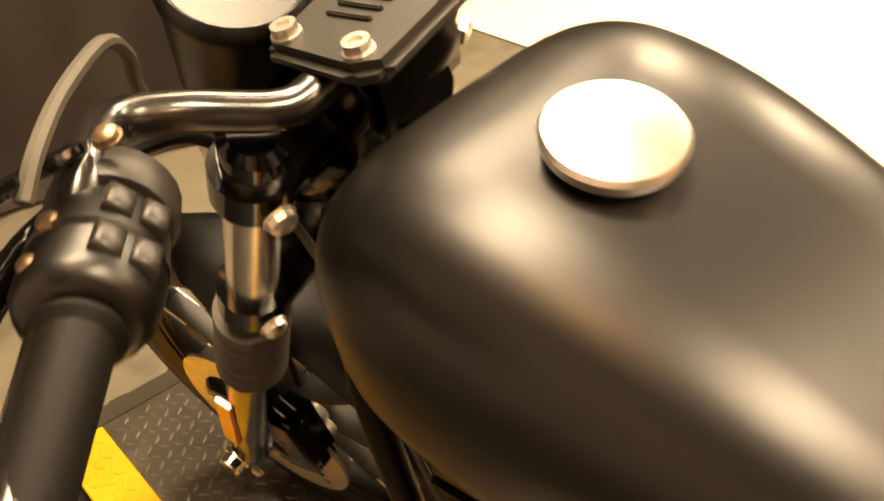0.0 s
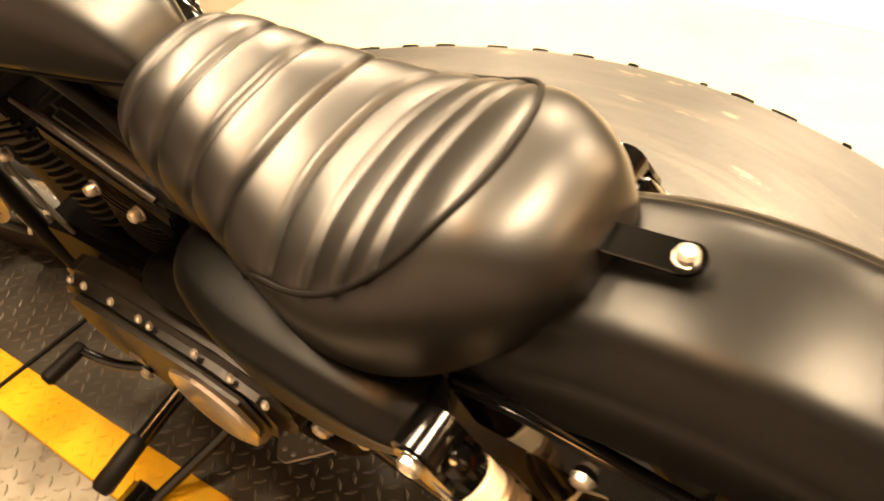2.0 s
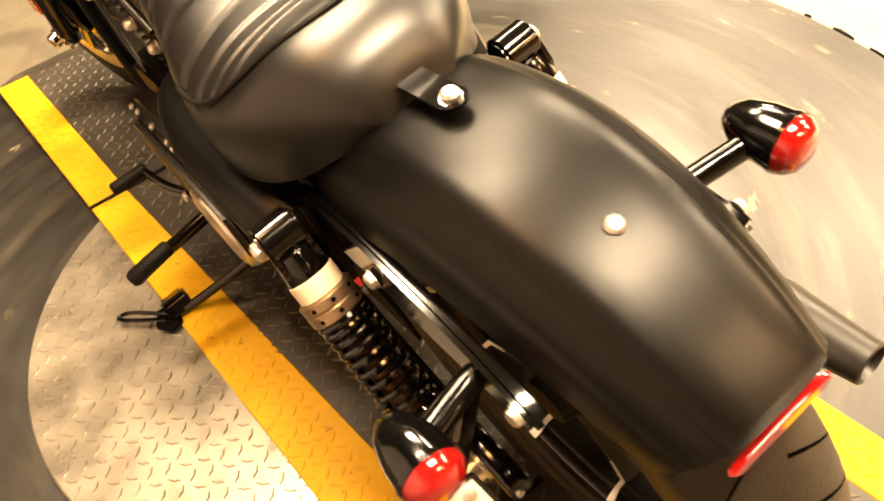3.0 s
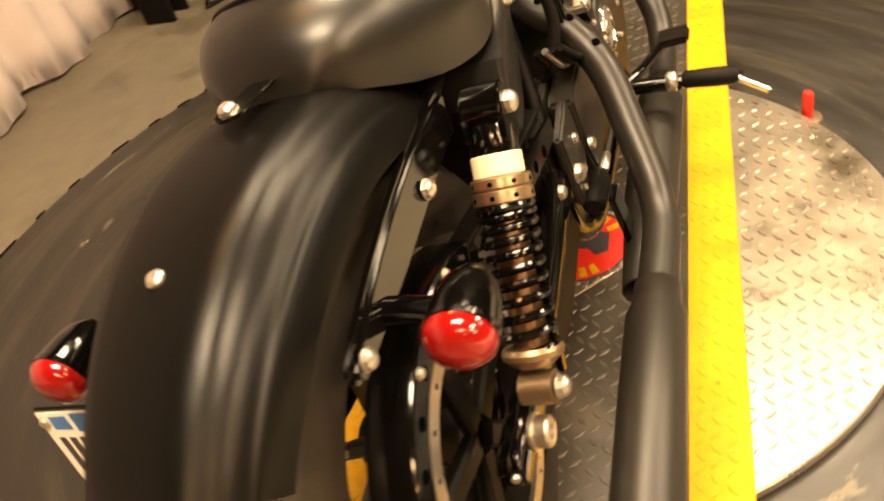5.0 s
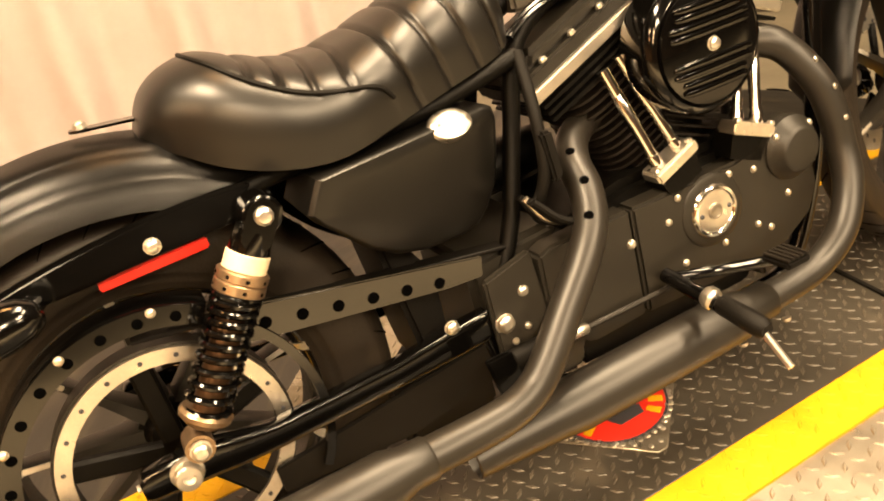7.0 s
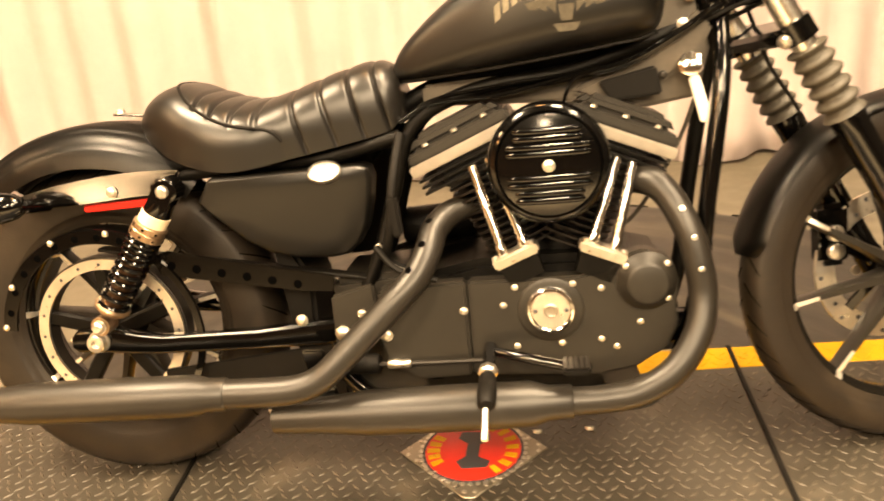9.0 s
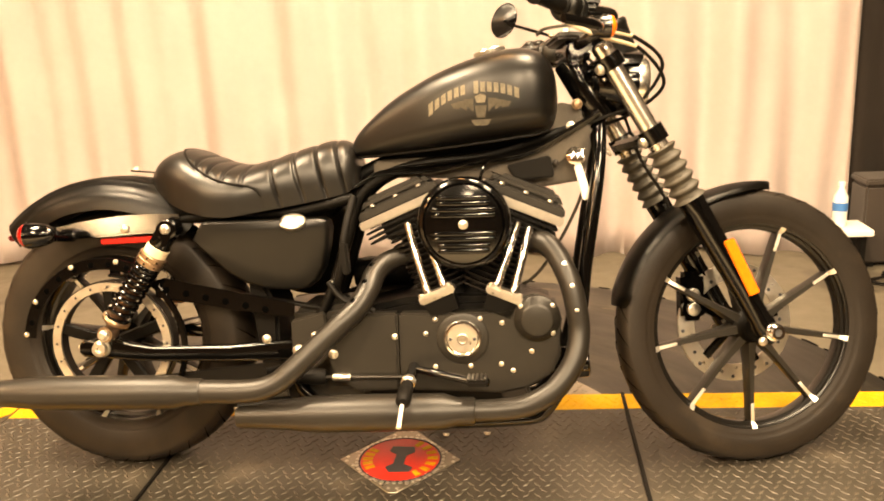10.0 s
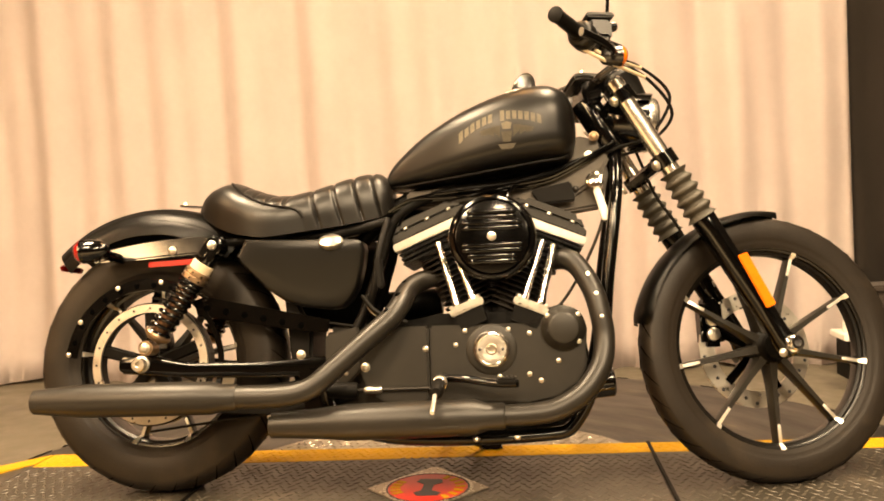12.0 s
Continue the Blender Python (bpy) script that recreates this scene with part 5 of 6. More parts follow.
# belt and its guards on the right
bm = bmesh.new()
for z0, z1 in ((0.487, 0.40), (0.158, 0.225)):
    beam((0.0, -0.082, z0), (0.52, -0.082, z1), 0.03, 0.006, bm=bm)
sub("drive_belt", bm, "rubber", label="black toothed drive belt")
gd = sub("belt_guard", prism([(0.12, 0.475), (0.15, 0.483), (0.46, 0.418), (0.455, 0.388), (0.40, 0.392), (0.13, 0.437)], -0.125, -0.119, 0.002), "gloss", label="gloss black belt guard with round holes")
for k in range(6):
    u = k / 5
    bolt("guard_hole", (0.155 + 0.235 * u, -0.1255, 0.455 - 0.049 * u), (0, -1, 0), 0.0072, gd, "void", 0.0008)
sub("lower_belt_guard", prism([(0.10, 0.205), (0.10, 0.245), (0.46, 0.285), (0.47, 0.225), (0.30, 0.195)], -0.112, -0.104, 0.002), "rubber", label="black lower belt guard")
rings = []
for k in range(25):
    a = radians(62 + 112 * k / 24)
    rings.append([(r * math.cos(a), y, 0.323 + r * math.sin(a)) for r, y in ((0.182, -0.122), (0.208, -0.122), (0.211, -0.118), (0.211, -0.075), (0.207, -0.075), (0.204, -0.117), (0.182, -0.117))])
bm = bmesh.new()
skin(bm, rings)
gd2 = sub("rear_guard", bm, "gloss", label="curved black guard over the rear pulley")
for deg in (80, 112, 148, 172):
    bolt("guard_stud", (0.203 * math.cos(radians(deg)), -0.122, 0.323 + 0.203 * math.sin(radians(deg))), (0, -1, 0), 0.0055, gd2, "steel")
for k in range(8):
    a = radians(72 + 13 * k)
    bolt("guard_hole", (0.194 * math.cos(a), -0.1222, 0.323 + 0.194 * math.sin(a)), (0, -1, 0), 0.006, gd2, "void", 0.0008)
rings = []
for k in range(19):
    a = radians(-30 + 90 * k / 18)
    rings.append([(r * math.cos(a), y, 0.323 + r * math.sin(a)) for r, y in ((0.185, -0.13), (0.197, -0.13), (0.197, -0.12), (0.185, -0.12))])
bm = bmesh.new()
skin(bm, rings)
sub("guard_loop", bm, "gloss")
# inner rear guard in front of the tyre
sub("inner_guard", prism([(0.36, 0.24), (0.40, 0.27), (0.405, 0.40), (0.36, 0.48), (0.33, 0.50), (0.345, 0.36)], -0.075, 0.075, 0.008), "rubber")

# added dark block that closes the see-through gap ahead of the tyre
sub("gap_filler", prism([(0.29, 0.150), (0.45, 0.150), (0.45, 0.25), (0.37, 0.25), (0.315, 0.20)], -0.07, 0.07, 0.008), "rubber")
# side covers and oil tank


LEFT_TOP = [(0.215, 0.598), (0.25, 0.610), (0.30, 0.617), (0.40, 0.622), (0.52, 0.626), (0.56, 0.617), (0.575, 0.60)]
LEFT_LOW = [(0.215, 0.560), (0.25, 0.520), (0.31, 0.450), (0.38, 0.405), (0.46, 0.398), (0.52, 0.42), (0.56, 0.47), (0.575, 0.53)]
LEFT_OUT = [(0.215, 0.172), (0.25, 0.180), (0.31, 0.183), (0.40, 0.181), (0.46, 0.173), (0.52, 0.154), (0.556, 0.128), (0.575, 0.105)]


def left_shell():
    """A convex blade-shaped panel: a sloping shelf on top that rolls over into an upright face."""
    bm, rows = bmesh.new(), []
    for k in range(61):
        x = 0.215 + 0.36 * k / 60
        zt, zb, yo = smooth_lerp(LEFT_TOP, x), smooth_lerp(LEFT_LOW, x), smooth_lerp(LEFT_OUT, x)
        h = zt - zb
        f = max(0.01, h - 0.026)
        prof = [(0.085, zt + 0.003), (yo - 0.036, zt - 0.004), (yo - 0.014, zt - 0.010), (yo, zt - 0.026), (yo - 0.002, zt - 0.026 - 0.25 * f),
                (yo - 0.06 * f, zt - 0.026 - 0.6 * f), (yo - 0.22 * f, zb)]
        row = [(x, float(p[0]), float(p[1])) for p in spline(prof, 4)]
        rows.append(row)
    skin(bm, rows, closed=False)
    bmesh.ops.solidify(bm, geom=bm.faces[:], thickness=0.004)
    return sub("side_cover", bm, "denim", label="matte black side cover on the left flank", smooth=60)


OIL_FACE = [(0.264, 0.614), (0.241, 0.575), (0.250, 0.560), (0.275, 0.532), (0.307, 0.495), (0.348, 0.466), (0.392, 0.451), (0.455, 0.444), (0.484, 0.448), (0.504, 0.464),
            (0.524, 0.495), (0.537, 0.546), (0.543, 0.588), (0.538, 0.606), (0.524, 0.613)]


def oil_tank_body():
    """A flat-faced tank whose outer panel stands furthest out at its rear top corner, with a crisp bevel round it."""
    bm, rows = bmesh.new(), []
    for depth, inset in ((None, 0.0), (0.016, 0.0), (0.007, 0.001), (0.0015, 0.006), (0.0, 0.009), (-0.002, 0.05)):
        ring_pts = []
        for x, z in OIL_FACE:
            q = Vector((x - 0.40, z - 0.54))
            k = max(0.0, 1 - inset / q.length)
            px, pz = 0.40 + q.x * k, 0.54 + q.y * k
            face = -0.121 + 0.213 * px - 0.17 * pz
            ring_pts.append((px, -0.05 if depth is None else face + depth, pz))
        rows.append(ring_pts)
    skin(bm, rows)
    return sub("oil_tank", bm, "denim", label="matte black oil tank on the right flank", smooth=30)


oil = oil_tank_body()
cap_bm = lathe([(-0.012, 0.025), (0.002, 0.0275), (0.007, 0.025), (0.011, 0.016), (0.0125, 0.004)], (0, 0, 0), (0, -0.80, 0.60), 28)
for v in cap_bm.verts:
    v.co = Vector((v.co.x * 1.15, v.co.y, v.co.z * 0.8)) + Vector((0.464, -0.122, 0.607))
part("oil_cap", cap_bm, "alu", oil, "bright silver oil filler cap")
left_shell()
# electrics hanging in front of the oil tank
sub("wiring_loom", tube([(0.60, -0.09, 0.66), (0.585, -0.13, 0.58), (0.575, -0.14, 0.50), (0.56, -0.12, 0.44), (0.60, -0.1, 0.41)], 0.009, 10, 6), "rubber")
sub("regulator_box", prism([(0.575, 0.56), (0.592, 0.56), (0.598, 0.49), (0.582, 0.485)], -0.155, -0.13, 0.004), "rubber")
for k in range(4):
    sub("oil_hose", tube([(0.545, -0.11 - 0.012 * k, 0.47), (0.565 + 0.006 * k, -0.12 - 0.012 * k, 0.43), (0.62 + 0.01 * k, -0.12 - 0.01 * k, 0.405)], 0.0055, 8, 5), "alu" if k == 1 else "rubber")

# ---- engine ----
CRANK = Vector((0.845, 0, 0.337))


def cyl_frame(sgn):
    """Across, along and origin of a cylinder: rear leans back, front leans forward."""
    ax = Vector((0.383 * sgn, 0, 0.924))
    ac = Vector((0.924, 0, -0.383 * sgn))
    return ac, ax


engine = sub("crankcase", prism([(0.60, 0.40), (0.72, 0.425), (0.97, 0.425), (1.06, 0.40), (1.075, 0.30), (1.03, 0.225), (0.93, 0.185), (0.66, 0.185), (0.58, 0.22), (0.56, 0.33)], -0.105, 0.105, 0.015), "wrinkle", label="black powder-coated V-twin crankcase")
sub("gearbox", prism([(0.445, 0.40), (0.60, 0.41), (0.62, 0.20), (0.60, 0.150), (0.50, 0.150), (0.445, 0.20)], -0.094, 0.098, 0.012), "casing", label="black gearbox behind the crankcase")
sub("sump", prism([(0.60, 0.20), (0.98, 0.20), (0.95, 0.150), (0.60, 0.145)], -0.085, 0.085, 0.008), "wrinkle")
for sgn in (-1, 1):
    ac, ax = cyl_frame(sgn)
    o = CRANK + ac * (0.0)
    cyl = sub("cylinder", lathe([(0.08, 0.058), (0.30, 0.058)], CRANK, ax, 28), "wrinkle", label="black finned cylinder with bare fin edges")
    for k in range(13):
        h = 0.108 + 0.0135 * k
        grow = 0.068 + 0.004 * min(1, k / 6) + (0.008 if k > 8 else 0)
        bm = bmesh.new()
        ringz = []
        for dz in (-0.002, 0.002):
            pts = []
            for q in range(28):
                w = 2 * math.pi * q / 28
                c, s = math.cos(w), math.sin(w)
                pts.append(CRANK + ax * (h + dz) + ac * (grow * math.copysign(abs(c) ** 0.6, c)) + Vector((0, (grow + 0.006) * math.copysign(abs(s) ** 0.6, s), 0)))
            ringz.append(pts)
        skin(bm, ringz)
        part("cooling_fin", bm, "fin", cyl)

    def slab(a0, a1, h0, h1, y0, y1, material, name, bev=0.005, label="", taper=0.0):
        b2 = bmesh.new()
        sec = [(a0, h0), (a1, h0), (a1 - taper, h1), (a0 + taper, h1)]
        rr = [[CRANK + ac * a + ax * h + Vector((0, y, 0)) for a, h in sec] for y in (y0, y1)]
        skin(b2, rr)
        bmesh.ops.recalc_face_normals(b2, faces=b2.faces)
        bmesh.ops.bevel(b2, geom=b2.edges[:], offset=bev, segments=2, affect="EDGES", clamp_overlap=True)
        return part(name, b2, material, cyl, label)
    lo, hi = (-0.030, 0.0) if sgn < 0 else (0.0, 0.030)
    slab(-0.074, 0.074, 0.262, 0.312, -0.076, 0.076, "wrinkle", "head")
    for h in (0.272, 0.284, 0.296):
        slab(-0.083 + lo, 0.083 + hi, h, h + 0.0055, -0.088, 0.088, "wrinkle", "head_fin", 0.0015)
    slab(-0.089 + lo, 0.089 + hi, 0.309, 0.329, -0.089, -0.01, "steel", "rocker_base", 0.003, "bright machined rocker box rail")
    # left half of the same rail, its shade put in as black
    slab(-0.089 + lo, 0.089 + hi, 0.305, 0.330, -0.008, 0.088, "wrinkle", "rocker_base", 0.003)
    slab(-0.087 + lo, 0.087 + hi, 0.329, 0.350, -0.085, 0.083, "casing", "rocker_cover", 0.004, "satin black rocker cover", 0.006)
    slab(-0.080 + lo, 0.080 + hi, 0.348, 0.376, -0.078, 0.078, "casing", "rocker_top", 0.010, "", 0.024)
    for q in (-0.058, 0.0, 0.058):
        bolt("rocker_bolt", CRANK + ac * (q + (lo + hi) / 2) + ax * 0.352 + Vector((0, -0.081, 0)), ax, 0.0062, cyl)
    # pushrod tubes down to the tappet block
    foot = Vector((0.790, -0.128, 0.44)) if sgn < 0 else Vector((0.942, -0.128, 0.438))
    for q in (-1, 1):
        p0 = foot + Vector((0.020 * q, 0, 0.006 * q * (1 if sgn < 0 else -1)))
        p1 = CRANK + ax * 0.285 + ac * ((0.003 + 0.016 * q) if sgn < 0 else (0.036 + 0.014 * q)) + Vector((0, -0.098, 0)) + (Vector((0.0, 0, 0)))
        pr = part("pushrod_tube", tube([tuple(p0), tuple(p1)], 0.0092, 14, smooth=False), "chrome", cyl, "chrome pushrod tube")
        v = (p1 - p0)
        part("tube_collar", lathe([(0.0, 0.0105), (0.012, 0.0115), (0.02, 0.0105)], p0 + v * 0.02, v, 14), "chrome", cyl)
        part("tube_sleeve", lathe([(0.0, 0.0098), (0.05, 0.0098), (0.053, 0.0085)], p0 + v * 0.45, v, 14), "chrome", cyl)
    tz = Vector((0.924, 0, 0.383 if sgn < 0 else -0.383))
    tu = Vector((-tz.z, 0, tz.x))
    b2 = bmesh.new()
    skin(b2, [[foot + tz * a + tu * h + Vector((0, y, 0)) for a, h in ((-0.042, -0.012), (0.042, -0.012), (0.042, 0.008), (-0.042, 0.008))] for y in (-0.022, 0.02)])
    bmesh.ops.recalc_face_normals(b2, faces=b2.faces)
    bmesh.ops.bevel(b2, geom=b2.edges[:], offset=0.004, segments=2, affect="EDGES")
    part("tappet_cover", b2, "alu", cyl, "bright tappet cover")
    b2 = bmesh.new()
    skin(b2, [[foot + tz * a + tu * h + Vector((0, y, 0)) for a, h in ((-0.032, -0.05), (0.032, -0.05), (0.036, -0.012), (-0.036, -0.012))] for y in (-0.012, 0.03)])
    part("tappet_block", b2, "wrinkle", cyl)
    for q in (-1, 1):
        bolt("tappet_bolt", foot + tz * 0.034 * q + tu * 0.008 + Vector((0, -0.015, 0)), tu, 0.006, cyl)

# cam cover, right side
COVER = [(0.538, 0.385), (0.56, 0.394), (0.90, 0.396), (0.945, 0.405), (0.965, 0.425), (1.01, 0.438), (1.052, 0.42), (1.068, 0.38), (1.062, 0.33), (1.066, 0.30), (1.045, 0.255), (0.99, 0.222), (0.93, 0.21), (0.72, 0.218), (0.60, 0.214), (0.55, 0.25), (0.536, 0.29)]
cc = sub("cam_cover", prism([p for p in COVER if p[0] > 0.70] + [(0.702, 0.2185), (0.702, 0.3955)], -0.100, -0.140, 0.005), "casing", label="black cam cover with screws round its edge")
sp = sub("sprocket_cover", prism([(0.699, 0.3955), (0.699, 0.2185), (0.60, 0.214), (0.55, 0.25), (0.536, 0.29), (0.538, 0.385), (0.56, 0.394)][::-1], -0.098, -0.1385, 0.005), "casing", label="black sprocket cover")
SCREWS = [(0.785, 0.381), (0.886, 0.382), (0.935, 0.372), (0.763, 0.349), (0.932, 0.278), (0.863, 0.274), (0.783, 0.272), (1.0, 0.307), (0.958, 0.263)]
tc = part("timer_cover", lathe([(0, 0.045), (0.007, 0.0435), (0.011, 0.040), (0.0115, 0.036), (0.008, 0.0335), (0.007, 0.030)], (0.846, -0.139, 0.337), (0, -1, 0), 44), "chrome", cc, "bright round timer cover with a worn badge")
part("cover_boss", lathe([(0, 0.060), (0.004, 0.058), (0.007, 0.051)], (0.846, -0.138, 0.337), (0, -1, 0), 40), "casing", cc)
part("timer_face", lathe([(0.006, 0.0335), (0.0085, 0.033), (0.009, 0.022), (0.008, 0.016), (0.008, 0.002)], (0.846, -0.139, 0.337), (0, -1, 0), 40), "alu", cc)
part("timer_badge", lathe([(0.007, 0.0135), (0.0105, 0.0125), (0.0115, 0.010), (0.0105, 0.008), (0.0105, 0.002)], (0.846, -0.139, 0.337), (0, -1, 0), 28), "plate", cc, "worn round badge")
for q in (-1, 1):
    bolt("timer_screw", (0.846 + 0.027 * q, -0.1475, 0.337), (0, -1, 0), 0.0035, cc, "ink")
gc = part("gear_cover", lathe([(0, 0.053), (0.012, 0.052), (0.016, 0.048), (0.018, 0.046), (0.030, 0.0375), (0.034, 0.035), (0.0355, 0.031), (0.036, 0.004)], (1.013, -0.132, 0.381), (0, -1, 0), 40), "casing", cc, "round black gear cover")
for p in SCREWS:
    bolt("cover_screw", (p[0], -0.140, p[1]), (0, -1, 0), 0.0052, cc)
for a in (140, 42, -42):
    bolt("cover_screw", (1.013 + 0.0455 * math.cos(radians(a)), -0.149, 0.381 + 0.0455 * math.sin(radians(a))), (0, -1, 0), 0.0056, cc)
bolt("cover_screw", (0.692, -0.1385, 0.342), (0, -1, 0), 0.0068, sp, "chrome")
bolt("cover_screw", (0.548, -0.1385, 0.303), (0, -1, 0), 0.010, sp, "alu")
sub("oil_pump", prism([(0.925, 0.22), (0.99, 0.23), (1.0, 0.19), (0.94, 0.175)], -0.135, -0.09, 0.006), "iron")
sub("oil_filter", lathe([(-0.06, 0.034), (-0.05, 0.038), (0.03, 0.038), (0.036, 0.03)], (1.10, -0.02, 0.25), (1, 0, 0.1), 24), "gloss")

# air cleaner
AC = Vector((0.857, 0, 0.597))
acl = sub("air_cleaner", lathe([(0.095, 0.092), (0.10, 0.102), (0.148, 0.104), (0.158, 0.102), (0.165, 0.096), (0.168, 0.090), (0.164, 0.086)], AC, (0, -1, 0), 48), "gloss", label="gloss black round air cleaner with louvres")
part("cover_face", lathe([(0.162, 0.088), (0.171, 0.085), (0.176, 0.062), (0.178, 0.03), (0.178, 0.002)], AC, (0, -1, 0), 40), "gloss", acl)
for k, z in enumerate((-0.052, -0.026, 0.026, 0.052)):
    half = math.sqrt(0.082 ** 2 - z * z) * 0.88
    for q in range(2):
        zz = z + (-0.006 if q else 0.006)
        part("louvre", tube([(AC.x - half, -0.171, AC.z + zz, 0.0015), (AC.x - half * 0.8, -0.177, AC.z + zz, 0.0055), (AC.x + half * 0.8, -0.177, AC.z + zz, 0.0055), (AC.x + half, -0.171, AC.z + zz, 0.0015)], 0.005, 8, 4, flat=0.8), "gloss", acl)
bolt("cleaner_bolt", AC + Vector((0, -0.177, 0)), (0, -1, 0), 0.0095, acl, "chrome", 0.008)
sub("intake", tube([(0.80, -0.02, 0.56), (0.845, -0.06, 0.57), (0.857, -0.10, 0.595)], 0.034, 16, 5), "wrinkle")
for q in (-1, 1):
    sub("breather_bolt", tube([(0.857 + 0.05 * q, -0.07, 0.66), (0.857 + 0.03 * q, -0.1, 0.64)], 0.008, 10, smooth=False), "alu")

# exhaust
rear_pipe = sub("exhaust_pipe", tube([(0.74, -0.035, 0.515, 0.020), (0.70, -0.050, 0.514, 0.023), (0.668, -0.070, 0.503, 0.0245), (0.646, -0.100, 0.482, 0.025), (0.636, -0.135, 0.452, 0.025), (0.616, -0.165, 0.417, 0.025), (0.582, -0.188, 0.384, 0.0245), (0.526, -0.209, 0.334, 0.0245), (0.470, -0.229, 0.284, 0.0245), (0.440, -0.236, 0.262, 0.0245), (0.405, -0.241, 0.250, 0.025), (0.36, -0.243, 0.246, 0.026), (0.27, -0.243, 0.2455, 0.0265)], 0.025, 22, 8), "exhaust", label="matte black exhaust pipe with a heat shield")
for p, d in (((0.640, -0.108, 0.5045), (-0.25, -0.4, 0.87)), ((0.629, -0.148, 0.472), (-0.3, -0.55, 0.75)), ((0.606, -0.180, 0.434), (-0.4, -0.6, 0.68))):
    bolt("shield_hole", p, d, 0.0062, rear_pipe, "void", 0.0015)
sub("silencer", lathe([(0.0, 0.027), (0.004, 0.0300), (0.035, 0.0305), (0.06, 0.0375), (0.20, 0.0385), (0.36, 0.038), (0.40, 0.0345), (0.478, 0.0285), (0.48, 0.026), (0.47, 0.023), (0.44, 0.022)], (0.275, -0.243, 0.2455), (-1, -0.02, 0.0), 36), "exhaust", label="long matte black slash silencer")
front_pipe = sub("exhaust_pipe", tube([(0.985, -0.05, 0.545, 0.022), (1.03, -0.09, 0.545, 0.026), (1.058, -0.112, 0.52, 0.0245), (1.085, -0.138, 0.465, 0.0245), (1.098, -0.150, 0.41, 0.0245), (1.104, -0.156, 0.355, 0.0245), (1.092, -0.176, 0.295, 0.0245), (1.05, -0.196, 0.237, 0.0245), (0.99, -0.202, 0.202, 0.0245), (0.93, -0.204, 0.192, 0.0245), (0.87, -0.205, 0.190, 0.0245)], 0.027, 22, 8), "exhaust", label="matte black exhaust pipe with a heat shield")
for p, d in (((1.074, -0.148, 0.505), (0.1, -0.95, 0.3)), ((1.090, -0.166, 0.458), (0.1, -0.95, 0.2)), ((1.099, -0.1745, 0.405), (0.0, -1, 0.1))):
    bolt("shield_hole", p, d, 0.0045, front_pipe, "alu", 0.0025)
sub("silencer", lathe([(0.0, 0.027), (0.004, 0.0300), (0.04, 0.0305), (0.07, 0.0400), (0.20, 0.0415), (0.36, 0.041), (0.42, 0.035), (0.535, 0.0285), (0.537, 0.026), (0.52, 0.023), (0.48, 0.022)], (0.875, -0.205, 0.190), (-1, 0.006, -0.022), 36), "exhaust", label="long matte black slash silencer under the engine")
for x, z in ((0.90, 0.145), (0.81, 0.142), (0.34, 0.20), (0.45, 0.16)):
    bolt("silencer_clamp_bolt", (x, -0.212, z), (0, -0.3, -1), 0.007, bike)
sub("silencer_bracket", prism([(0.40, 0.30), (0.44, 0.30), (0.46, 0.20), (0.42, 0.19)], -0.19, -0.18, 0.003), "gloss")

# right foot controls
fp = sub("footrest", tube([(0.735, -0.15, 0.275), (0.735, -0.262, 0.262)], 0.012, 12, smooth=False), "gloss", label="right footrest with black rubber pad")
part("peg_pad", lathe([(0, 0.010), (0.006, 0.0145), (0.05, 0.016), (0.08, 0.0155), (0.088, 0.010)], (0.735, -0.262, 0.266), (0.02, -0.98, -0.15), 16), "rubber", fp)
part("peg_clamp", lathe([(0, 0.013), (0.004, 0.0165), (0.016, 0.0165), (0.02, 0.012)], (0.735, -0.236, 0.269), (0.02, -0.98, -0.15), 8), "alu", fp, "bright footrest clevis")
part("peg_feeler", tube([(0.735, -0.342, 0.25), (0.733, -0.388, 0.214)], 0.0052, 8, smooth=False), "steel", fp)
bk = sub("brake_pedal", tube([(0.735, -0.165, 0.275), (0.79, -0.195, 0.272), (0.86, -0.215, 0.262), (0.905, -0.235, 0.262)], 0.009, 10, 6), "gloss", label="black brake pedal with rubber pad")
part("pedal_pad", box((0.86, -0.27, 0.262), (0.905, -0.215, 0.275), 0.004), "rubber", bk)
for k in range(5):
    part("pad_rib", box((0.862 + 0.009 * k, -0.268, 0.2745), (0.867 + 0.009 * k, -0.218, 0.2785), 0.001), "iron", bk)
mc = sub("brake_cylinder", lathe([(0, 0.016), (0.005, 0.019), (0.07, 0.018), (0.075, 0.012)], (0.53, -0.14, 0.250), (-1, 0, 0.02), 16), "rubber")
sub("brake_rod", tube([(0.52, -0.145, 0.250), (0.735, -0.15, 0.252)], 0.0045, 8, smooth=False), "iron")
sub("rod_sleeve", lathe([(0, 0.006), (0.003, 0.0085), (0.04, 0.0085), (0.043, 0.006)], (0.545, -0.145, 0.250), (1, 0, 0), 14), "alu", label="bright brake rod sleeve")
for p in ((0.505, -0.131, 0.345, 0.0075), (0.50, -0.131, 0.29, 0.006), (0.475, -0.131, 0.275, 0.006)):
    bolt("bracket_bolt", p[:3], (0, -1, 0), p[3], bike, "steel")
sub("rear_bracket", prism([(0.45, 0.38), (0.53, 0.40), (0.54, 0.30), (0.49, 0.25), (0.45, 0.26)], -0.132, -0.118, 0.004), "casing")

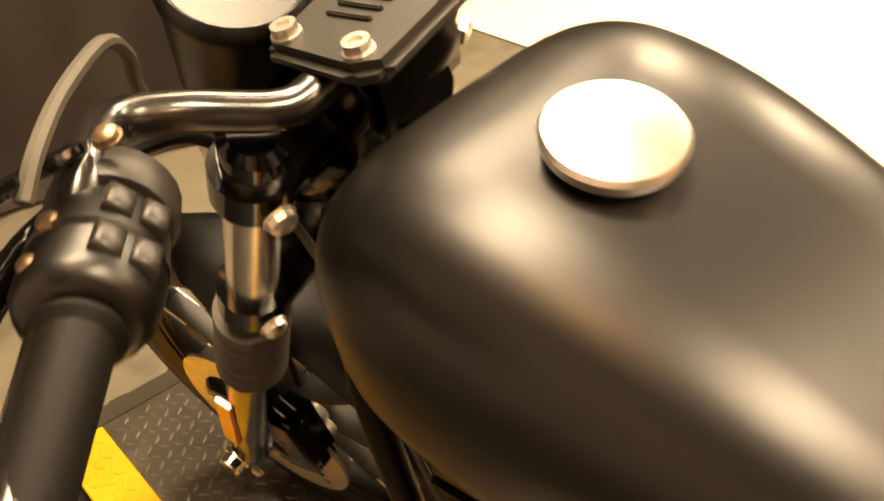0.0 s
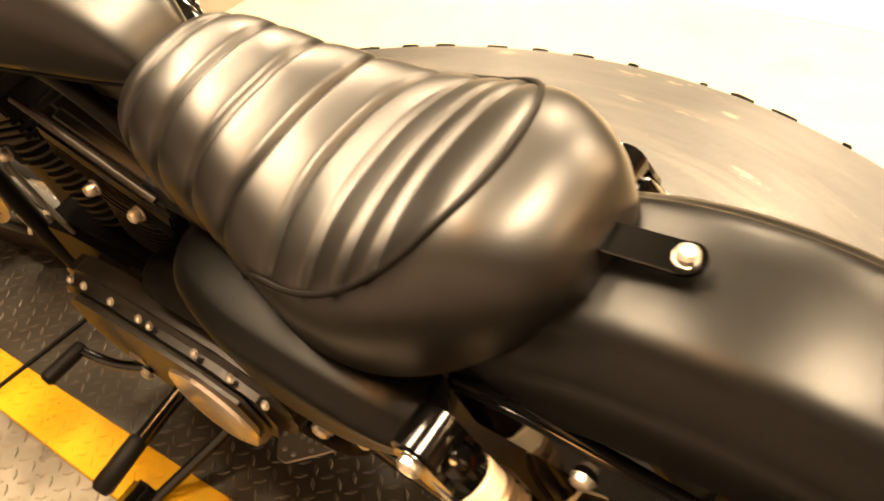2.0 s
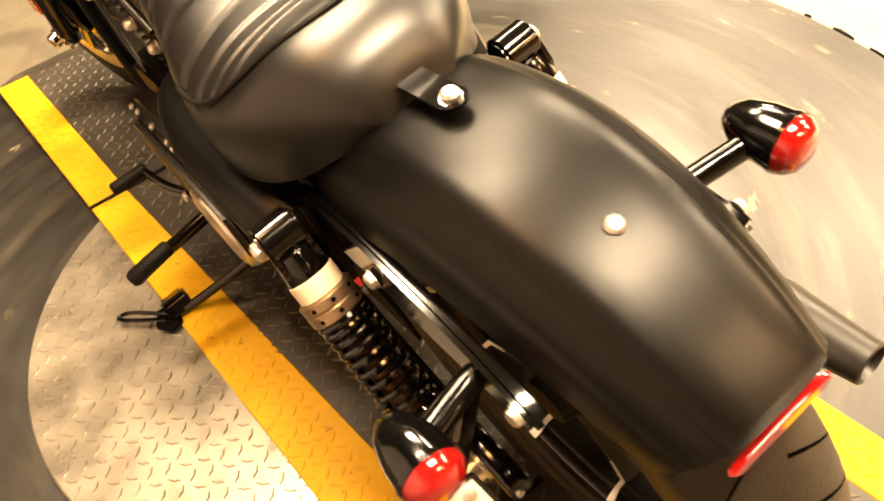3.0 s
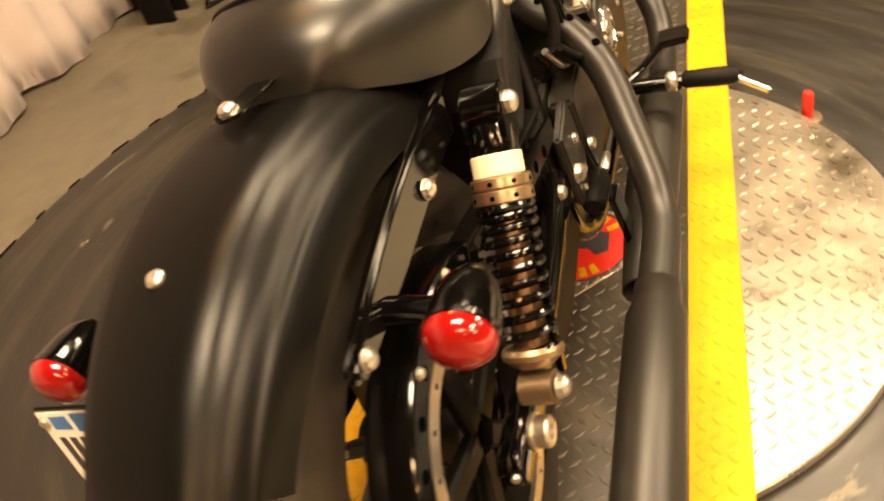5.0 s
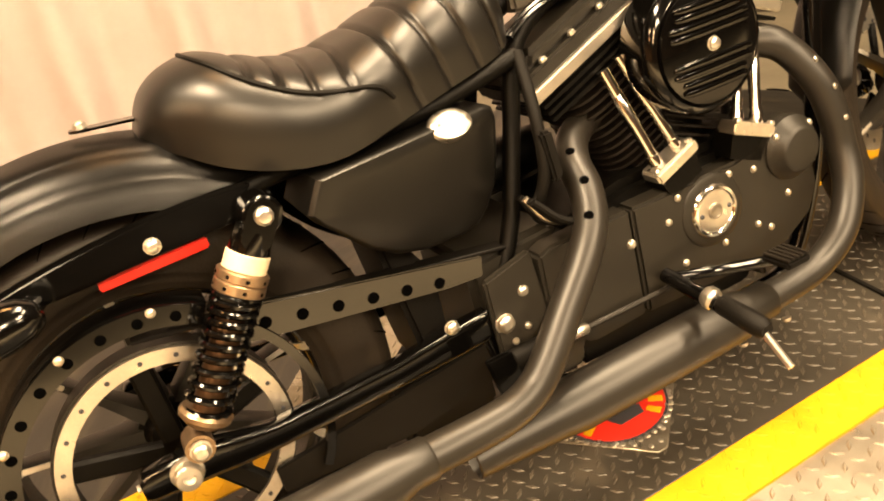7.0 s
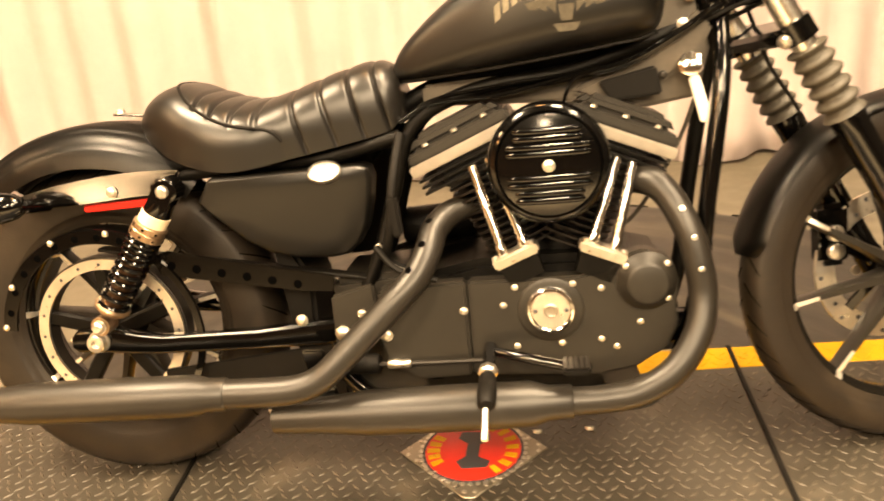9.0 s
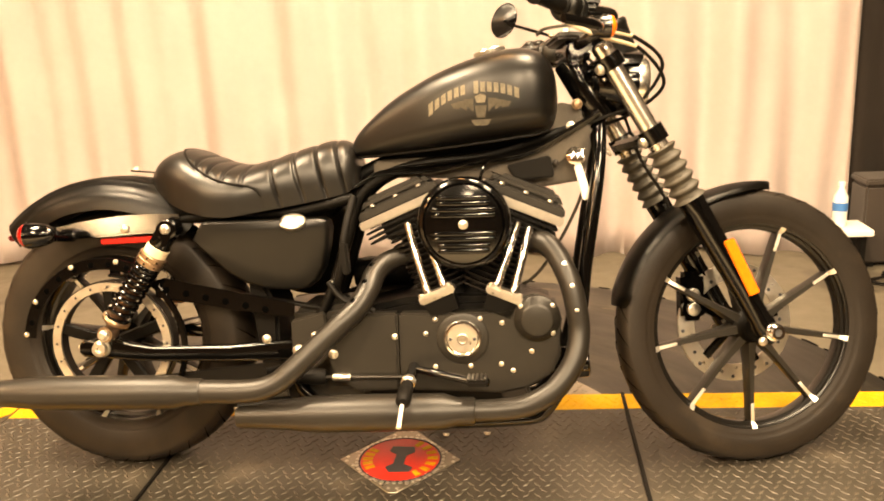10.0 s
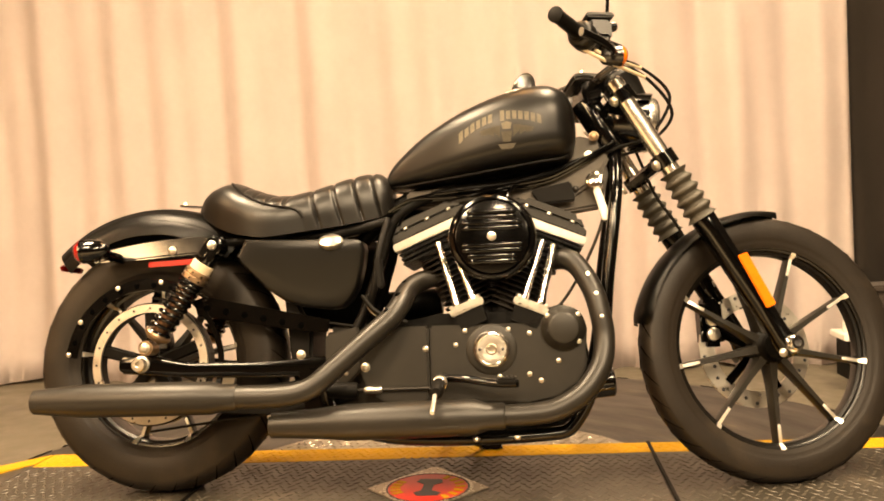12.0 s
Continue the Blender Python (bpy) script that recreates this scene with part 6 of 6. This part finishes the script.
# left side: primary case, covers, footrest, shift lever, side stand
PRIM = [(0.50, 0.40), (0.58, 0.425), (0.80, 0.43), (0.90, 0.42), (0.95, 0.38), (0.96, 0.30), (0.92, 0.235), (0.80, 0.205), (0.62, 0.21), (0.52, 0.26), (0.485, 0.33)]
pr = sub("primary_case", prism(PRIM, 0.10, 0.165, 0.018, segs=3), "casing", label="black primary drive case with screws round its rim")
part("primary_face", prism([(0.72 + (x - 0.72) * 0.86, 0.32 + (z - 0.32) * 0.84) for x, z in PRIM], 0.16, 0.178, 0.012, segs=3), "casing", pr)
part("derby_cover", lathe([(-0.01, 0.084), (0.018, 0.083), (0.028, 0.078), (0.033, 0.060), (0.034, 0.02)], (0.635, 0.155, 0.290), (0, 1, 0), 44), "alu", pr, "polished round derby cover")
part("inspection_cover", prism([(0.79, 0.30), (0.83, 0.29), (0.845, 0.265), (0.79, 0.275)], 0.176, 0.181, 0.002), "alu", pr)
for x, z in ((0.886, 0.412), (0.845, 0.421), (0.78, 0.424), (0.72, 0.423), (0.70, 0.420), (0.61, 0.42), (0.553, 0.405), (0.505, 0.38), (0.935, 0.36), (0.94, 0.29)):
    bolt("case_screw", (x, 0.160, z), (0, 0.75, 0.65), 0.0056, pr, "chrome")
for x, z in ((0.739, 0.60), (0.661, 0.59), (0.965, 0.57)):
    bolt("head_bolt", (x, 0.094, z), (0, 1, 0.3), 0.009, bike, "alu", 0.014)
sub("starter_motor", lathe([(0, 0.034), (0.008, 0.038), (0.14, 0.038), (0.15, 0.03)], (0.56, 0.10, 0.455), (1, 0, 0.05), 24), "wrinkle")
sub("left_brace", tube([(0.78, 0.095, 0.725), (0.69, 0.10, 0.705), (0.575, 0.10, 0.655)], 0.0045, 10, 5), "iron")
lf = sub("footrest", tube([(0.735, 0.15, 0.255), (0.735, 0.268, 0.245)], 0.012, 12, smooth=False), "gloss", label="left footrest with black rubber pad")
part("peg_pad", lathe([(0, 0.010), (0.006, 0.0145), (0.08, 0.016), (0.088, 0.011)], (0.735, 0.262, 0.25), (0.0, 0.98, -0.12), 16), "rubber", lf)
sl = sub("shift_lever", tube([(0.80, 0.175, 0.26), (0.86, 0.20, 0.262), (0.925, 0.215, 0.275)], 0.008, 10, 5), "gloss", label="black gear shift lever")
part("shift_peg", lathe([(0, 0.008), (0.004, 0.0125), (0.07, 0.0125), (0.075, 0.008)], (0.925, 0.205, 0.275), (0, 1, 0.05), 14), "rubber", sl)
bolt("shift_bolt", (0.80, 0.184, 0.26), (0, 1, 0), 0.010, sl)
ss = sub("side_stand", tube([(0.70, 0.10, 0.16), (0.73, 0.17, 0.115), (0.775, 0.27, 0.075), (0.80, 0.345, 0.060), (0.80, 0.36, 0.062)], 0.0095, 12, 6), "gloss", label="black side stand, swung out")
part("stand_heel", prism([(0.785, 0.052), (0.842, 0.050), (0.850, 0.062), (0.832, 0.084), (0.800, 0.092), (0.782, 0.074)], 0.300, 0.352, 0.006), "gloss", ss)
part("stand_foot", prism([(0.77, 0.335), (0.83, 0.335), (0.84, 0.365), (0.80, 0.385), (0.765, 0.365)], 0.058, 0.065, 0.003, plane="xy"), "gloss", ss)
sub("stand_tang", tube([(0.80, 0.345, 0.066), (0.86, 0.40, 0.078), (0.87, 0.425, 0.082), (0.855, 0.42, 0.08), (0.80, 0.36, 0.066)], 0.0042, 8, 6), "gloss")
